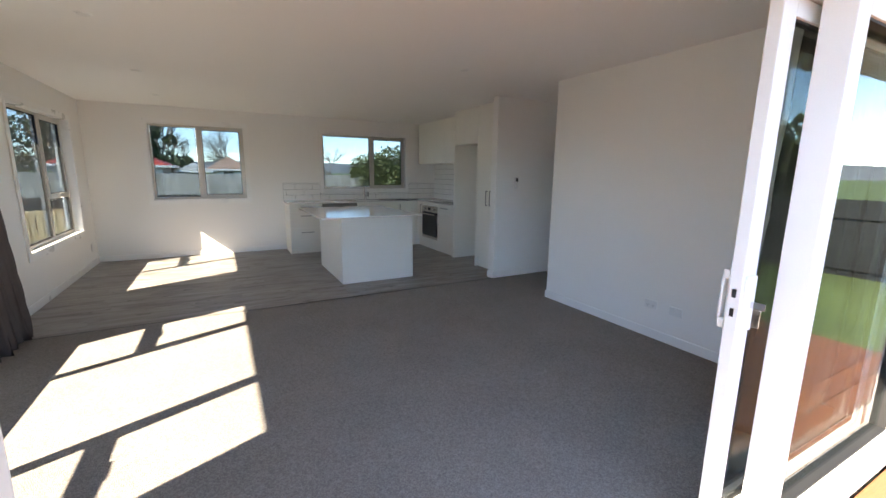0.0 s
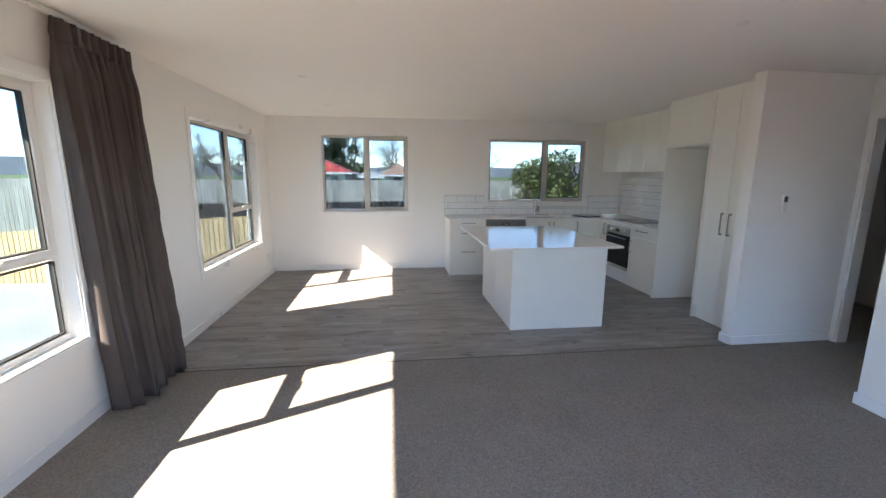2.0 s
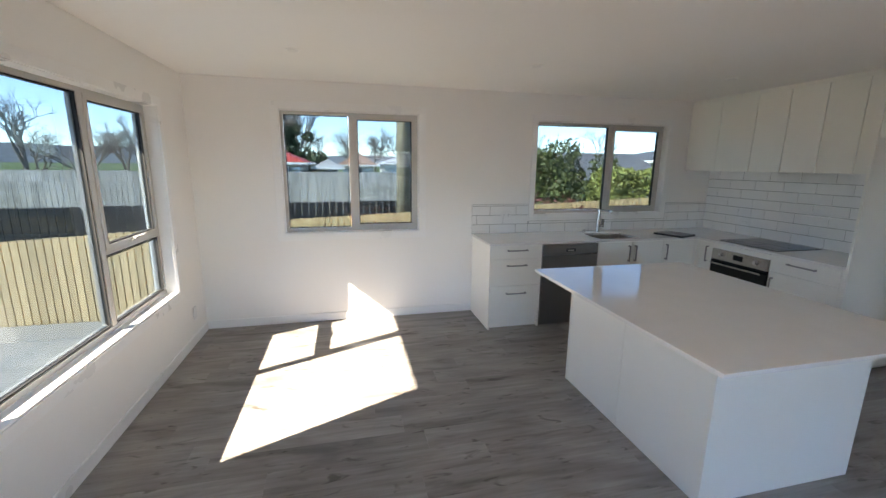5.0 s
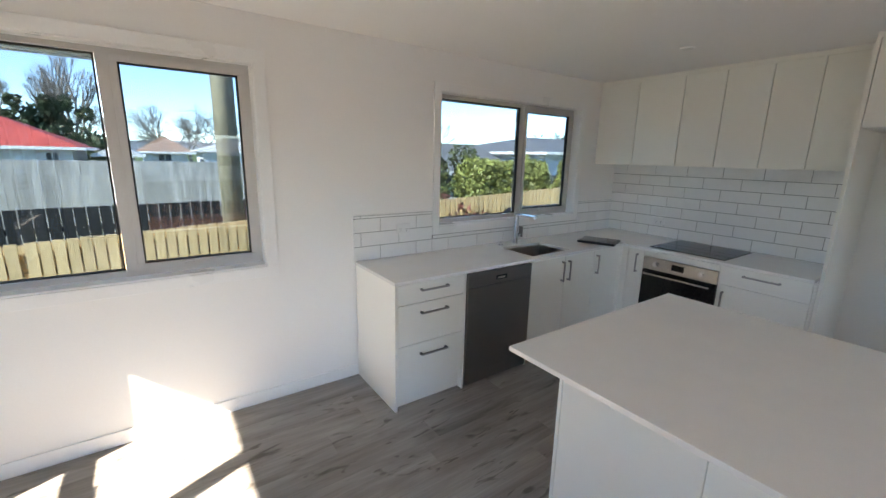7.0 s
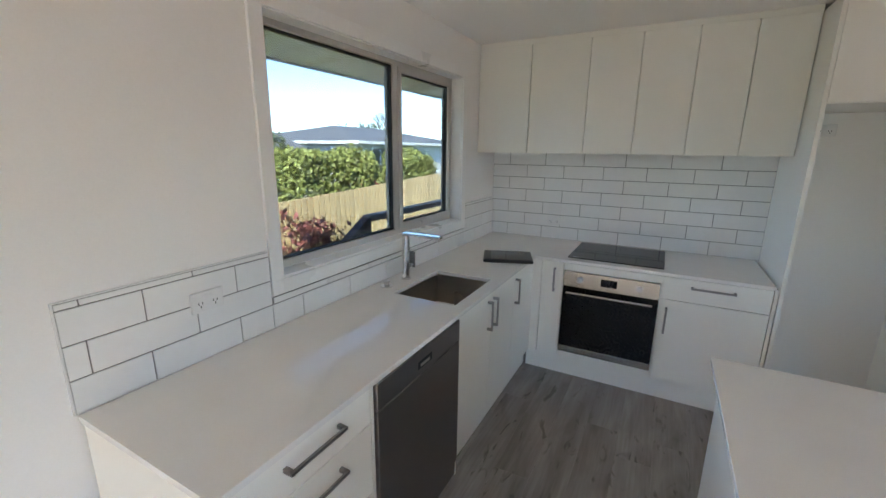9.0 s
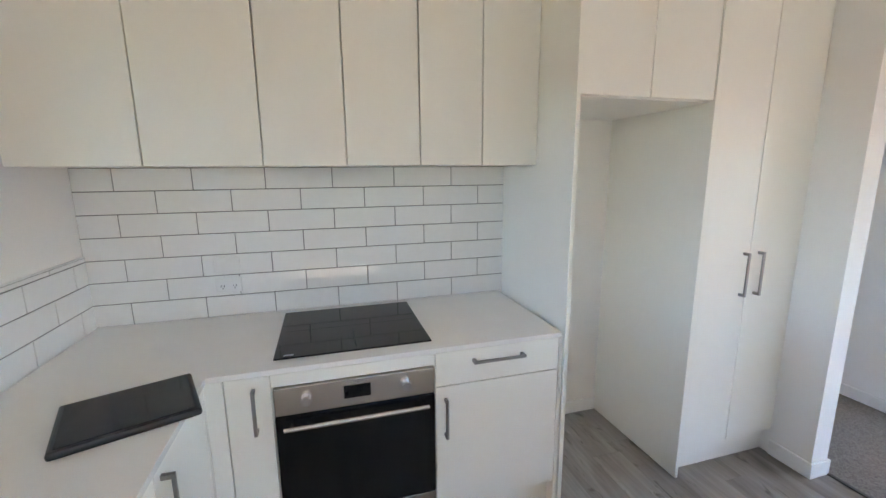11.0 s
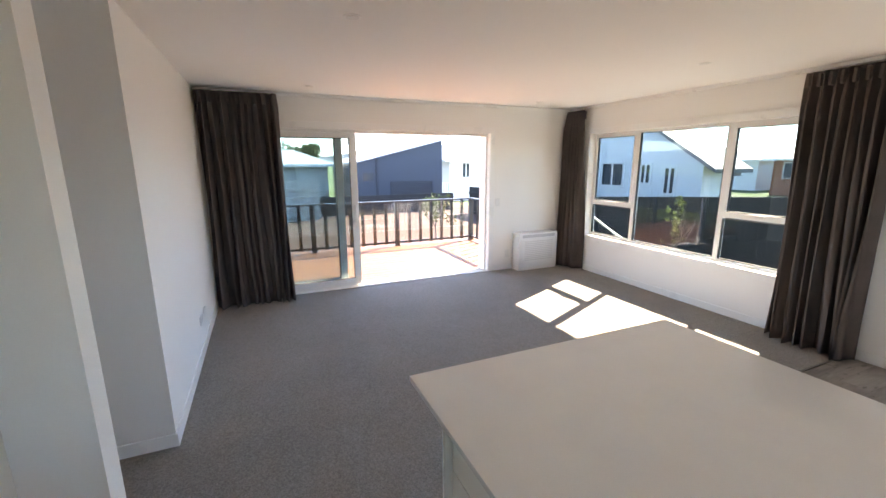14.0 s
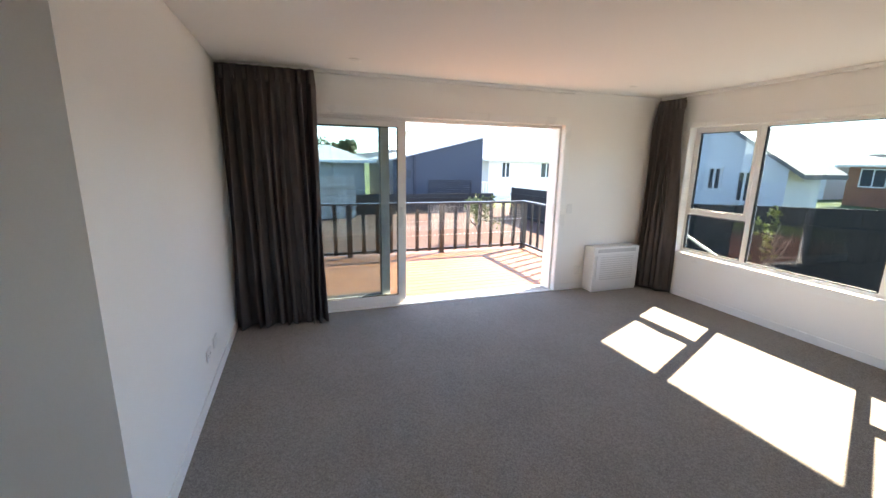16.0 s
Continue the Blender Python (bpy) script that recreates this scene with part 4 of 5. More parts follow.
paling_fence("weathered_fence", "dark weathered paling fence by the houses", -18.0, 24.0, 10.0, 24.0, 1.25, 1.25, -1.0, OLDPALING, 0.2, 0.19)
paling_fence("charcoal_fence", "charcoal painted paling fence along the boundary", -5.6, 3.6, -5.6, -3.2, 1.08, 0.6, -0.95, BLACKFENCE, 0.16, 0.157)
paling_fence("charcoal_fence", "charcoal painted paling fence along the boundary", -5.6, -3.2, -5.6, -11.0, 0.6, 0.5, -0.95, BLACKFENCE, 0.2, 0.197)
paling_fence("charcoal_fence", "low charcoal paling fence before the garage", -5.5, -12.6, 1.2, -12.6, 0.12, 0.12, -0.95, BLACKFENCE, 0.2, 0.197)
paling_fence("boundary_fence", "dark grey paling fence across the lawn", 13.0, -12.0, 13.0, 9.0, 0.95, 0.95, -0.95, BLACKFENCE, 0.2, 0.19)
paling_fence("weathered_fence", "pale weathered fence across the back garden", 1.2, -11.5, 13.0, -11.5, 0.95, 0.95, -0.95, OLDPALING, 0.17, 0.16)

# handrail of the back steps outside the kitchen window
hr = thing("step_handrail", "dark stained timber handrail of the back steps", "handrail")
bm = bmesh.new()
def beam(bm, a, b, w, h):
    a, b = Vector(a), Vector(b)
    side = Vector((-(b - a).y, (b - a).x, 0)).normalized() * w
    up = Vector((0, 0, h))
    r = [[bm.verts.new(p + side * i + up * j) for i, j in ((-1, -1), (1, -1), (1, 1), (-1, 1))] for p in (a, b)]
    for i in range(4):
        bm.faces.new((r[0][i], r[0][(i + 1) % 4], r[1][(i + 1) % 4], r[1][i]))
    bm.faces.new(r[0][::-1])
    bm.faces.new(r[1])
beam(bm, (2.6, 9.15, 0.12), (4.12, 9.15, 1.02), 0.045, 0.028)
beam(bm, (4.12, 9.15, 1.02), (6.2, 9.15, 1.02), 0.045, 0.028)
finish(bm, "rail", BROWNWOOD, hr, 0.004)
bm = bmesh.new()
beam(bm, (2.7, 9.15, -0.15), (4.12, 9.15, 0.72), 0.02, 0.07)
beam(bm, (4.12, 9.15, 0.76), (6.2, 9.15, 0.76), 0.02, 0.07)
finish(bm, "lower_rail", BROWNWOOD, hr, 0.004)
for x in (4.08, 5.7):
    boxes("post", BROWNWOOD, [(x - 0.045, x + 0.045, 9.105, 9.195, GROUND, 0.99)], hr, 0.003)

vent = thing("soffit_vent", "square white slatted vent under the eaves", "vent")
boxes("frame", PLASTIC, [(5.15, 5.47, 9.13, 9.45, 2.262, 2.2695)], vent, 0.002)
for k in range(7):
    boxes("slat", ALU_G, [(5.17, 5.45, 9.155 + 0.041 * k, 9.175 + 0.041 * k, 2.254, 2.2615)], vent)

side = thing("side_handrail", "pale metal handrail of the side steps", "handrail")
tubes("rail", ALU_G, [((-1.9, 0.45, 0.83), (-1.9, 2.35, 0.05), 0.02)], side)
tubes("post", ALU_G, [((-1.9, 0.45, GROUND), (-1.9, 0.45, 0.83), 0.02)], side)
tubes("post", ALU_G, [((-1.9, 2.35, GROUND), (-1.9, 2.35, 0.05), 0.02)], side)

pole = thing("power_pole", "weathered round timber power pole", "power pole")
bm = bmesh.new()
add_tube(bm, (1.36, 11.25, -1.0), (1.345, 11.25, 7.5), 0.13, 0.114, 20)
finish(bm, "shaft", POLE, pole, smooth=True)


# ---- neighbouring houses ----
def far_window(parent, x, y, z, w, h, way):
    """A framed window on a far wall; way is 'x' or 'y' with a sign, the way it faces."""
    d = 0.05 if way[0] == "+" else -0.05
    def sp(u0, u1, v0, v1, t):
        if way[1] == "y":
            return (x + u0, x + u1, y, y + d * t, z + v0, z + v1)
        return (x, x + d * t, y + u0, y + u1, z + v0, z + v1)
    win = boxes("window", PANE, [sp(-w / 2, w / 2, -h / 2, h / 2, 0.5)], parent)
    boxes("frame", ALU_W, [sp(-w / 2 - 0.06, w / 2 + 0.06, h / 2, h / 2 + 0.07, 1), sp(-w / 2 - 0.06, w / 2 + 0.06, -h / 2 - 0.07, -h / 2, 1), sp(-w / 2 - 0.06, -w / 2, -h / 2, h / 2, 1), sp(w / 2, w / 2 + 0.06, -h / 2, h / 2, 1), sp(-0.03, 0.03, -h / 2, h / 2, 1)], win)


def house(label, x0, x1, y0, y1, z_eave, z_ridge, ridge_in, wall_m, roof_m, windows, name="house"):
    root = thing(name, label, "house")
    boxes("wall", wall_m, [(x0, x1, y0, y1, GROUND - 0.1, z_eave)], root)
    roof_mesh(x0 - 0.5, x1 + 0.5, y0 - 0.5, y1 + 0.5, z_eave, z_ridge, ridge_in, root, roof_m)
    boxes("gutter", ALU_W, [(x0 - 0.56, x1 + 0.56, y0 - 0.56, y0 - 0.5, z_eave - 0.08, z_eave + 0.06), (x0 - 0.56, x0 - 0.5, y0 - 0.5, y1 + 0.5, z_eave - 0.08, z_eave + 0.06), (x0 - 0.56, x1 + 0.56, y1 + 0.5, y1 + 0.56, z_eave - 0.08, z_eave + 0.06), (x1 + 0.5, x1 + 0.56, y0 - 0.5, y1 + 0.5, z_eave - 0.08, z_eave + 0.06)], root)
    for w in windows:
        far_window(root, *w)
    return root


house("white house with red hipped roof", -7.6, -2.4, 31.5, 37.0, 1.64, 3.05, 2.5, WEATHER, REDROOF, [(-6.3, 31.5, 1.2, 1.4, 0.45, "-y"), (-3.1, 31.5, 1.2, 0.4, 0.45, "-y")])
house("white house with brown tiled roof", 0.1, 3.0, 44.5, 48.0, 1.5, 2.8, 1.6, WEATHER, BROWNROOF, [(1.5, 44.5, 1.1, 0.8, 0.5, "-y")])
house("low white building with pale metal roof", 4.2, 9.0, 46.0, 52.0, 1.7, 2.6, 0.6, WEATHER, PALEROOF, [(6.0, 46.0, 1.2, 1.2, 0.6, "-y")])
house("small blue-grey shed with gable roof", -1.3, -0.2, 33.0, 36.5, 1.35, 1.95, 0.2, mat("shed_blue", (0.13, 0.17, 0.21), 0.6), PALEROOF, [(-0.9, 33.0, 1.1, 0.35, 0.3, "-y")], "garden_shed")
house("cream house with broad grey roof", 9.0, 15.0, 20.5, 25.0, 0.98, 2.3, 0.8, mat("cream_wall", (0.62, 0.55, 0.46), 0.8), GREYROOF, [(11.5, 20.5, 0.3, 1.5, 0.9, "-y")])
house("modern white house with grey tiled roof", 17.6, 30.0, 20.5, 31.0, 1.95, 3.05, 4.5, WEATHER, GREYROOF, [(19.4, 20.5, 0.9, 1.3, 1.5, "-y"), (22.5, 20.5, 0.9, 1.5, 1.5, "-y")])
house("white house with grey metal roof", -18.0, -8.0, -26.0, -18.5, 1.75, 3.4, 3.0, WEATHER, PALEROOF, [(-9.2, -18.5, 1.1, 0.5, 0.9, "+y"), (-12.2, -18.5, 1.1, 0.8, 0.9, "+y")])
house("brick house with pale roof beyond the fence", -40.0, -30.0, -11.3, -2.0, 1.75, 3.2, 3.5, BRICKW, PALEROOF, [(-30.0, -10.0, 1.0, 1.2, 1.0, "+x"), (-30.0, -6.0, 1.0, 1.6, 1.0, "+x")])
house("grey cottage with pale roof behind fence", 0.0, 9.5, -24.0, -17.0, 1.5, 2.4, 2.0, mat("grey_board", (0.36, 0.38, 0.39), 0.7), PALEROOF, [(4.5, -17.0, 1.2, 1.2, 0.8, "+y")])
house("long pale house in the distance", -48.0, -34.0, -24.0, -14.5, 1.7, 3.0, 3.0, WEATHER, PALEROOF, [(-34.0, -16.5, 0.9, 1.6, 1.0, "+x")])

# gable-ended white house seen over the boundary fence
gh = thing("house", "white gable-ended house with dark eaves", "house")
bm = bmesh.new()
prof = [(-11.0, GROUND), (-2.1, GROUND), (-2.1, 1.58), (-6.4, 4.25), (-11.0, 1.4)]
r = [[bm.verts.new((x, y, z)) for y, z in prof] for x in (-9.0, -10.4)]
n = len(prof)
for i in range(n):
    bm.faces.new((r[0][i], r[0][(i + 1) % n], r[1][(i + 1) % n], r[1][i]))
bm.faces.new(r[0])
bm.faces.new(r[1][::-1])
finish(bm, "wall", WEATHER, gh)
bm = bmesh.new()
for (ya, za), (yb, zb) in (((-1.6, 1.27), (-6.4, 4.25)), ((-11.5, 1.09), (-6.4, 4.25))):
    for dz in (0.0,):
        v = [bm.verts.new((x, y, z + d)) for x in (-8.8, -10.6) for y, z in ((ya, za), (yb, zb)) for d in (0.01, 0.13)]
        for f in ((0, 1, 3, 2), (4, 6, 7, 5), (0, 4, 5, 1), (2, 3, 7, 6), (1, 5, 7, 3), (0, 2, 6, 4)):
            bm.faces.new([v[i] for i in f])
finish(bm, "roof", GREYROOF, gh)
for y, z, w, h in ((-5.65, 1.15, 1.0, 0.8), (-4.15, 1.2, 0.35, 0.6), (-3.2, 1.0, 0.35, 0.8)):
    far_window(gh, -9.0, y, z, w, h, "+x")

# navy shed with a single-pitch roof
shed = thing("garage", "navy steel garage with single-pitch pale roof", "garage")
bm = bmesh.new()
prof = [(-5.5, GROUND), (-0.9, GROUND), (-0.9, 1.6), (-5.5, 2.74)]
r = [[bm.verts.new((x, y, z)) for x, z in prof] for y in (-14.0, -21.0)]
for i in range(4):
    bm.faces.new((r[0][i], r[0][(i + 1) % 4], r[1][(i + 1) % 4], r[1][i]))
bm.faces.new(r[0])
bm.faces.new(r[1][::-1])
finish(bm, "wall", NAVY, shed)
bm = bmesh.new()
v = [bm.verts.new(p) for y in (-13.85, -21.2) for p in ((-0.8, y, 1.58), (-5.6, y, 2.77), (-5.6, y, 2.84), (-0.8, y, 1.65))]
for f in ((0, 1, 2, 3), (7, 6, 5, 4), (0, 4, 5, 1), (3, 2, 6, 7), (1, 5, 6, 2), (0, 3, 7, 4)):
    bm.faces.new([v[i] for i in f])
finish(bm, "roof", PALEROOF, shed)
boxes("roller_door", NAVYDARK, [(-4.85, -2.72, -14.0, -13.97, GROUND + 0.01 + i * 0.095, GROUND + 0.10 + i * 0.095) for i in range(14)], shed)
boxes("door_frame", NAVYDARK, [(-4.94, -4.86, -14.0, -13.95, GROUND, 0.6), (-2.71, -2.63, -14.0, -13.95, GROUND, 0.6), (-4.94, -2.63, -14.0, -13.95, 0.605, 0.68)], shed)
boxes("corner_flashing", NAVYDARK, [(-2.0, -1.9, -13.99, -13.93, GROUND, 1.82)], shed)
boxes("sign", PANE, [(-1.75, -1.25, -13.99, -13.96, 0.75, 1.12)], shed)

# white balcony rail by the far house
bal = thing("balcony_rail", "white picket balcony rail of the neighbouring house", "railing")
boxes("rail", ALU_W, [(-10.5, -6.2, -16.9, -16.82, 0.36, 0.43), (-10.5, -6.2, -16.9, -16.82, -0.55, -0.48), (-10.5, -6.2, -17.9, -16.9, -0.75, -0.6)], bal)
boxes("pickets", ALU_W, [(-10.5 + 0.16 * i, -10.43 + 0.16 * i, -16.88, -16.84, -0.48, 0.36) for i in range(27)], bal)

# red car across the road
car = thing("car", "red hatchback parked beyond the hedge", "car")
car.matrix_world = pose(12.3, 15.2, GROUND, 0, 0, 20)
bm = bmesh.new()
pr = [(-2.0, 0.35), (2.0, 0.35), (2.05, 0.7), (1.3, 0.95), (0.6, 1.42), (-1.4, 1.45), (-2.0, 0.95)]
r = [[bm.verts.new((x, y * (0.86 if z > 1.2 else 1), z)) for x, z in pr] for y in (-0.85, 0.85)]
for i in range(7):
    bm.faces.new((r[0][i], r[0][(i + 1) % 7], r[1][(i + 1) % 7], r[1][i]))
bm.faces.new(r[0][::-1])
bm.faces.new(r[1])
finish(bm, "body", CARRED, car, 0.06)
boxes("glazing", PANE, [(-1.35, 0.55, -0.84, 0.84, 1.02, 1.36)], car, 0.05)
for x in (-1.25, 1.25):
    for y in (-0.80, 0.80):
        tubes("wheel", RUBBER, [((x, y - 0.1, 0.32), (x, y + 0.1, 0.32), 0.32)], car, 20)


# ---- plants ----
def leaf_cloud(bm, pts, size, rnd):
    for p in pts:
        a = Vector((rnd.gauss(0, 1), rnd.gauss(0, 1), rnd.gauss(0, 0.7))).normalized()
        b = a.orthogonal().normalized()
        b.rotate(Matrix.Rotation(rnd.uniform(0, 6.28), 3, a))
        c = a.cross(b)
        s = size * rnd.uniform(0.6, 1.4)
        v = [bm.verts.new(Vector(p) + q) for q in (-b * s, c * s * 0.45, b * s, -c * s * 0.45)]
        bm.faces.new(v)


def lump(x, y, z, k=1.3):
    return noise.noise(Vector((x * k, y * k, z * k)))


def hedge(label, x0, x1, y0, y1, z0, z1, count, size, material, seed, name="hedge"):
    rnd = random.Random(seed)
    root = thing(name, label, "hedge")
    cx, cy, cz = (x0 + x1) / 2, (y0 + y1) / 2, (z0 + z1) / 2
    pts = []
    while len(pts) < count:
        v = Vector((rnd.uniform(-1, 1), rnd.uniform(-1, 1), rnd.uniform(-1, 1)))
        m = max(abs(c) for c in v)
        e = (abs(v.x) ** 5 + abs(v.y) ** 5 + abs(v.z) ** 5) ** 0.2
        if e < 0.05:
            continue
        v = v / e * rnd.uniform(0.78, 1.0)
        p = Vector((cx + v.x * (x1 - x0) / 2, cy + v.y * (y1 - y0) / 2, cz + v.z * (z1 - z0) / 2))
        p *= 1.0
        g = lump(*p, 2.2)
        p += Vector((v.x, v.y, v.z)) * (0.16 * g + 0.05 * lump(*p, 6))
        pts.append(p)
    bm = bmesh.new()
    leaf_cloud(bm, pts, size, rnd)
    tagged(finish(bm, "leaves", material, root), kind="stuff")
    bm = bmesh.new()
    for i in range(6):
        f = (i + 0.5) / 6
        add_tube(bm, (x0 + (x1 - x0) * f, cy, GROUND), (x0 + (x1 - x0) * f + 0.1, cy, cz), 0.04, 0.02, 6)
    finish(bm, "stems", BARK, root)
    return root


def grow(bm, p, way, length, r, depth, rnd, tips, spread):
    q = p + way * length
    add_tube(bm, p, q, r, r * 0.68, 5 if depth > 2 else 3, False)
    if depth == 0:
        tips.append(q)
        return
    for k in range(rnd.choice((2, 3, 3))):
        w = (way + Vector((rnd.gauss(0, spread), rnd.gauss(0, spread), rnd.gauss(0.05, spread * 0.6)))).normalized()
        w.z = max(w.z, -0.05)
        grow(bm, p + way * length * rnd.uniform(0.6, 1.0), w.normalized(), length * rnd.uniform(0.62, 0.86), r * 0.6, depth - 1, rnd, tips, spread)


def bare_tree(x, y, h, seed, spread=0.35, depth=6):
    rnd = random.Random(seed)
    root = thing("bare_tree", "tall leafless grey-brown winter tree", "tree", "bare trees in the distance")
    bm = bmesh.new()
    tips = []
    grow(bm, Vector((x, y, GROUND)), Vector((rnd.gauss(0, 0.05), rnd.gauss(0, 0.05), 1)), h * 0.27, h * 0.022, depth, rnd, tips, spread)
    finish(bm, "trunk", BARK, root)
    return root


def leafy_tree(label, x, y, h, w, count, size, material, seed, category="tree"):
    rnd = random.Random(seed)
    root = thing("leafy_tree" if category == "tree" else "shrub", label, category)
    bm = bmesh.new()
    tips = []
    grow(bm, Vector((x, y, GROUND)), Vector((0, 0, 1)), h * 0.3, h * 0.025, 3, rnd, tips, 0.5)
    finish(bm, "trunk", BARK, root)
    cl = [(Vector((x + rnd.gauss(0, w * 0.24), y + rnd.gauss(0, w * 0.24), GROUND + h * rnd.uniform(0.35, 0.92))), w * rnd.uniform(0.12, 0.24)) for _ in range(26)]
    pts = []
    for _ in range(count):
        c, rad = rnd.choice(cl)
        v = Vector((rnd.gauss(0, 1), rnd.gauss(0, 1), rnd.gauss(0, 0.8))).normalized() * rad * rnd.uniform(0.6, 1.05)
        pts.append(c + v)
    bm = bmesh.new()
    leaf_cloud(bm, pts, size, rnd)
    tagged(finish(bm, "leaves", material, root), kind="stuff")
    return root


hedge("clipped olive-green leafy hedge beyond the fence", 6.3, 8.85, 12.3, 13.6, GROUND, 1.58, 24000, 0.05, LEAFYEL, 4)
hedge("clipped yellow-green shrub by the driveway", 9.75, 11.0, 12.2, 13.4, GROUND, 1.62, 12000, 0.045, LEAFYEL, 6)
leafy_tree("bushy dark green tree in a neighbouring yard", 6.5, 15.9, 2.95, 2.5, 12000, 0.06, LEAF, 12)
leafy_tree("low maroon weeping shrub beside the fence", 4.7, 11.4, 1.75, 1.7, 3500, 0.05, LEAFRED, 14, "shrub")
for i, (x, y, h, sd) in enumerate(((-10.5, 58, 11, 1), (-7.6, 60, 12, 2), (-5, 57, 11.5, 3), (1.5, 62, 9, 4), (4.6, 64, 9, 5), (7.6, 63, 8.5, 6), (11, 66, 9, 7), (-14, 60, 11, 8), (26, 60, 9, 9), (32, 52, 9, 10), (-60, 14, 13, 11), (-64, 4, 14, 12), (-62, 22, 12, 13), (-8, -45, 9, 14), (-30, 34, 9, 15), (-22, 40, 10, 16), (40, 34, 10, 17), (46, 24, 9, 18), (-3, 66, 9, 51), (3, 58, 8, 52), (6.2, 60, 8, 53), (9.5, 57, 7.5, 54), (-9, 64, 11.5, 55), (-6.3, 65, 12, 56), (14.5, 60, 8, 57), (-11, 33, 6, 19), (-14, 36, 6.5, 20), (-12.5, 29, 5, 33), (-17, 33, 6, 34))):
    bare_tree(x, y, h, sd, 0.20 if h > 10.5 else 0.38, 7 if abs(x) < 20 and y > 0 else 6)
for x, y, h, w, m, sd in ((-5.4, 47, 6.3, 3.2, LEAFDARK, 21), (-9, 48, 5, 5, LEAFDARK, 22), (-3.4, 45, 3.6, 3.4, LEAFDARK, 23), (-12.5, 48, 7, 6, LEAFDARK, 24), (-1.2, -40, 4.3, 4, LEAF, 25), (3.5, -42, 3.8, 5, LEAF, 26), (-50, 10, 6, 9, LEAFDARK, 27), (-52, 2, 6, 9, LEAFDARK, 28), (22, -9, 5, 5, LEAF, 29), (26, 2, 6, 6, LEAF, 30), (36, 36, 4.2, 8, LEAF, 31), (-26, 16, 5, 6, LEAFDARK, 32)):
    leafy_tree("round-crowned evergreen tree in the distance", x, y, h, w, 2600, 0.22, m, sd)
leafy_tree("small yellow-green garden shrub by the fence", -4.9, 0.2, 1.75, 0.35, 160, 0.05, LEAFYEL, 41, "shrub")
leafy_tree("small green garden shrub below the deck", -1.6, -5.6, 1.5, 1.0, 900, 0.05, LEAF, 42, "shrub")
leafy_tree("tall green grass tuft behind the fence", -20.0, 1.0, 2.2, 5, 2500, 0.15, LEAFYEL, 43, "shrub")

# distant wooded hills
bm = bmesh.new()
n = 180
ring = []
for i in range(n):
    a = 2 * math.pi * i / n
    r = 620
    hgt = 14 + 9 * noise.noise(Vector((math.cos(a) * 3, math.sin(a) * 3, 1))) + 5 * noise.noise(Vector((math.cos(a) * 11, math.sin(a) * 11, 2)))
    ring.append((bm.verts.new((r * math.cos(a), r * math.sin(a), GROUND - 0.5)), bm.verts.new((r * 1.05 * math.cos(a), r * 1.05 * math.sin(a), max(hgt, 4)))))
for i in range(n):
    j = (i + 1) % n
    bm.faces.new((ring[i][0], ring[j][0], ring[j][1], ring[i][1]))
structure(finish(bm, "backdrop", mat("far_hills", (0.13, 0.15, 0.17), 0.95, var=0.2, big=0.02, fine=0.3, bump=0.0)), "low blue-grey wooded hills on the horizon", "backdrop")

# ---- pieces of floors, walls and deck ----
vinyl = structure(boxes("floor_vinyl", VINYL, [(XW, XK, YV + 0.012, YN, -0.012, -0.0035)]), "grey oak vinyl plank floor", "floor")
rnd = random.Random(11)
cache = {}
PW, PL = 0.181, 1.22
y = YV + 0.013
row = 0
while y < YN - 0.01:
    y1 = min(y + PW, YN)
    x = XW - rnd.uniform(0.1, PL - 0.1)
    while x < XK:
        xa, xb = max(x, XW), min(x + PL, XK)
        if xb - xa > 0.03:
            key = (round(xb - xa, 3), round(y1 - y, 3))
            if key not in cache:
                bm = bmesh.new()
                add_box(bm, 0.0004, xb - xa - 0.0004, 0.0004, y1 - y - 0.0004, 0, 0.003)
                ob = finish(bm, "plank", VINYL, vinyl)
                cache[key] = ob.data
            else:
                ob = new("plank", cache[key])
                ob.parent = vinyl
            ob.location = (xa, y, -0.003)
        x += PL
    y = y1
    row += 1

TL, TH, TG = 0.3082, 0.1018, 0.0040


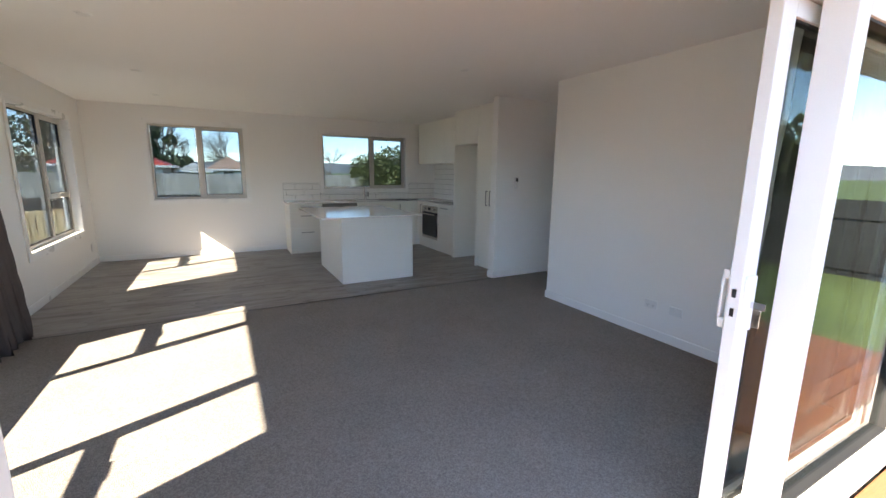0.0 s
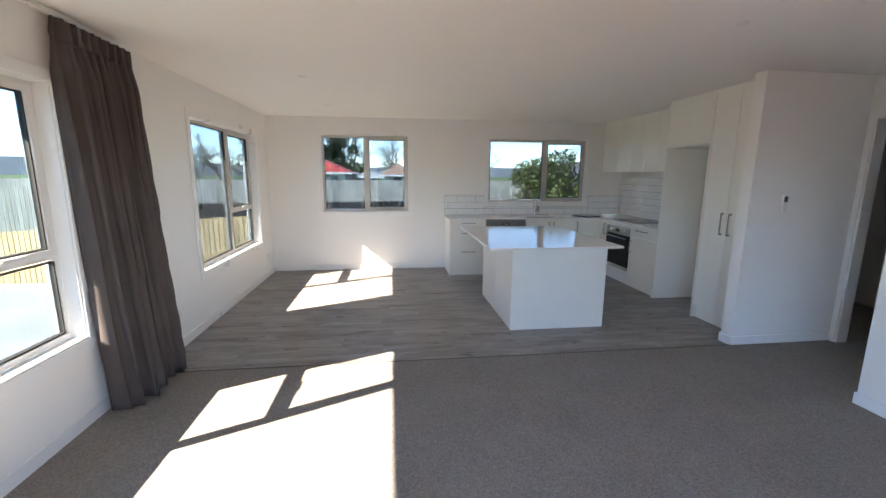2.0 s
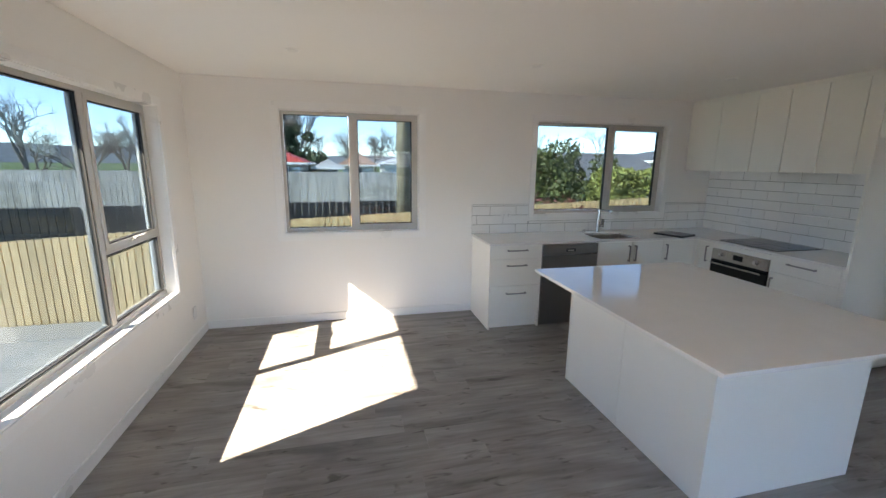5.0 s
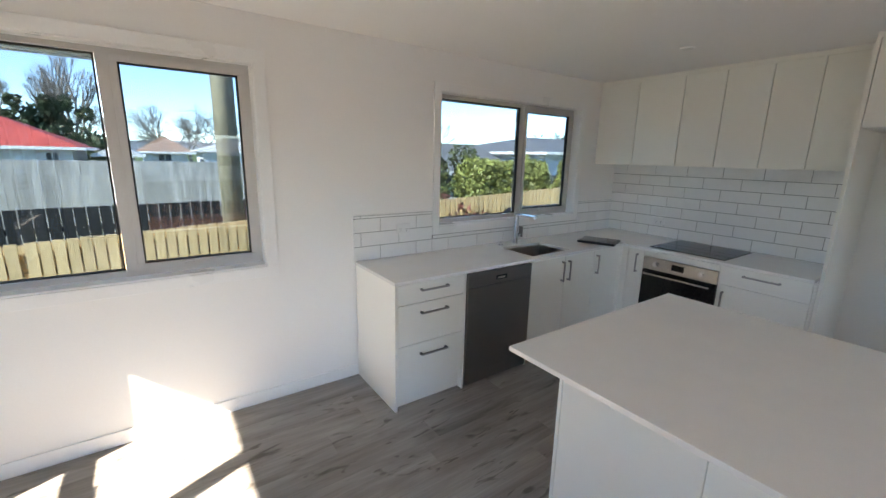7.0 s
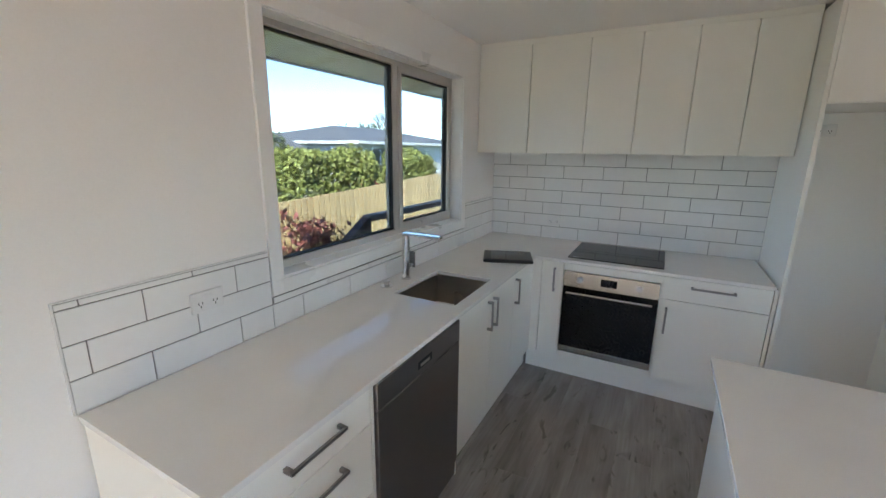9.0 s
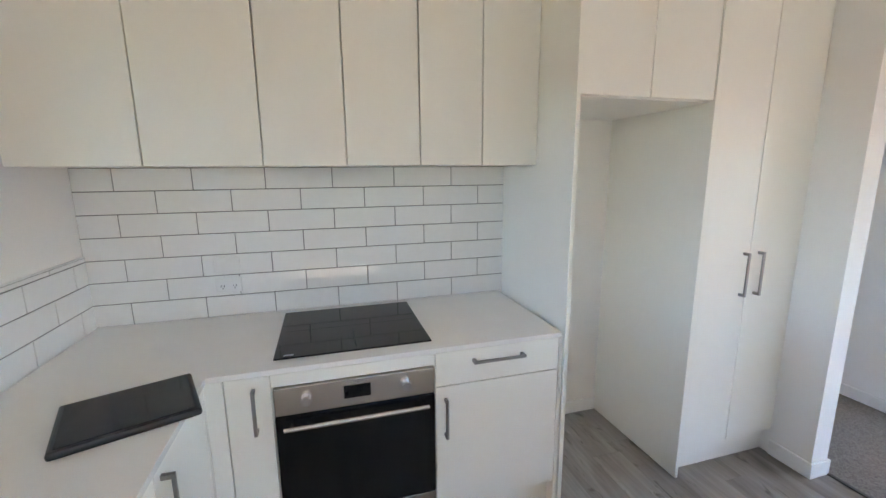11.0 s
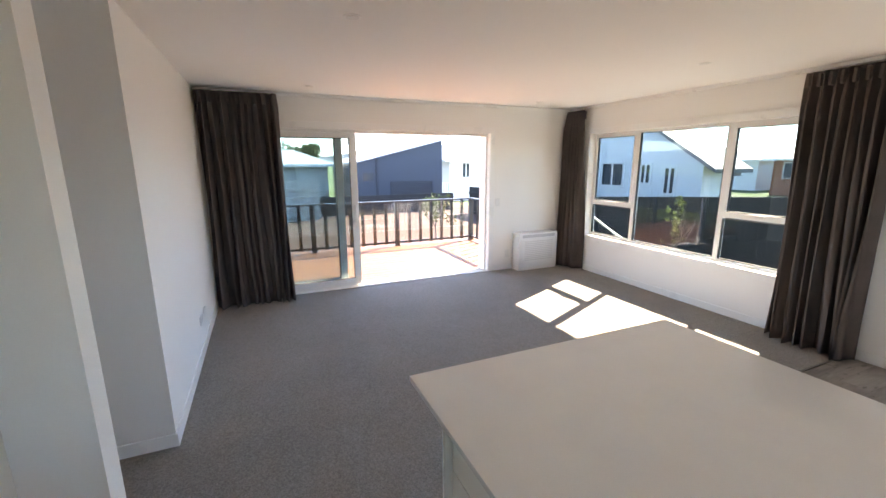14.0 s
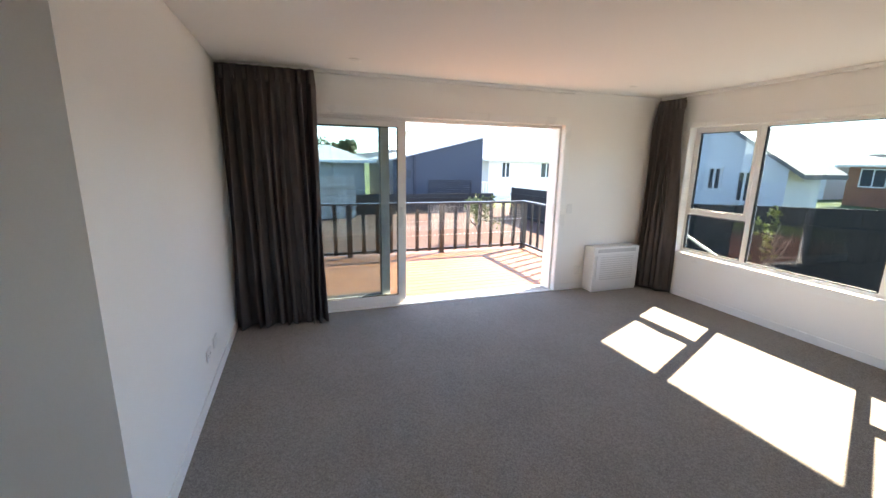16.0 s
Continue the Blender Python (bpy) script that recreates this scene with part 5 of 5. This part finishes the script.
def tile_wall(name, label, length, rows, place, offset, blocks, cap):
    """Running-bond tiles on a grout bed. place: pose whose x runs along the wall and y out of it (negative into the room)."""
    bed = boxes(name, GROUT, [(b0, b1, -0.0065, -0.0005, 0, z1) for b0, b1, z1 in blocks])
    structure(bed, label, "splashback")
    bed.matrix_world = place
    tiles = {}
    for r in range(rows):
        x = -offset - (TL / 2 if r % 2 else 0)
        while x < length:
            for b0, b1, zt in blocks:
                xa, xb = max(x, b0), min(x + TL, b1)
                za, zb = r * TH, min((r + 1) * TH, zt)
                if xb - xa > 0.012 and zb - za > 0.012:
                    key = (round(xb - xa, 3), round(zb - za, 3))
                    if key not in tiles:
                        bm = bmesh.new()
                        add_box(bm, TG / 2, xb - xa - TG / 2, -0.0115, -0.006, TG / 2, zb - za - TG / 2)
                        bmesh.ops.bevel(bm, geom=[e for e in bm.edges], offset=0.0012, segments=1, affect="EDGES")
                        ob = finish(bm, "tile", TILE, bed)
                        tiles[key] = ob.data
                    else:
                        ob = new("tile", tiles[key])
                        ob.parent = bed
                    ob.location = (xa, 0, za)
            x += TL
    if cap:
        boxes("edge_trim", ALU_W, cap, bed)
    return bed


tile_wall("wall_tiles_east", "white glazed subway tile splashback behind cooktop", 2.003, 7, pose(XK, 8.229, BT, 0, 0, -90), 0.154, [(0.0, 2.003, 0.7115)], None)
WB = W2[2] - 0.065
tile_wall("wall_tiles_north", "white glazed subway tile splashback behind sink", 3.09, 4, pose(1.69, YN, BT), 0.1, [(0, W2[0] - 0.066 - 1.69, 0.325), (W2[0] - 0.066 - 1.69, W2[1] + 0.066 - 1.69, WB - BT - 0.001), (W2[1] + 0.066 - 1.69, 3.077, 0.325)], [(-0.004, 0.0, -0.012, -0.0005, 0, 0.329), (0.0, W2[0] - 0.067 - 1.69, -0.012, -0.0005, 0.3255, 0.329), (W2[1] + 0.067 - 1.69, 3.077, -0.012, -0.0005, 0.3255, 0.329)])

bm = bmesh.new()
add_box(bm, -0.91, 5.6, 0.0, 0.134, 0, 0.022)
bmesh.ops.bevel(bm, geom=[e for e in bm.edges], offset=0.003, segments=1, affect="EDGES")
board = finish(bm, "board", DECK, deck)
n = 0
y = -1.81
while y < 0.80:
    if n:
        ob = new("board", board.data)
        ob.parent = deck
    else:
        ob = board
    ob.location = (0, y, DZ - 0.022)
    y += 0.139
    n += 1
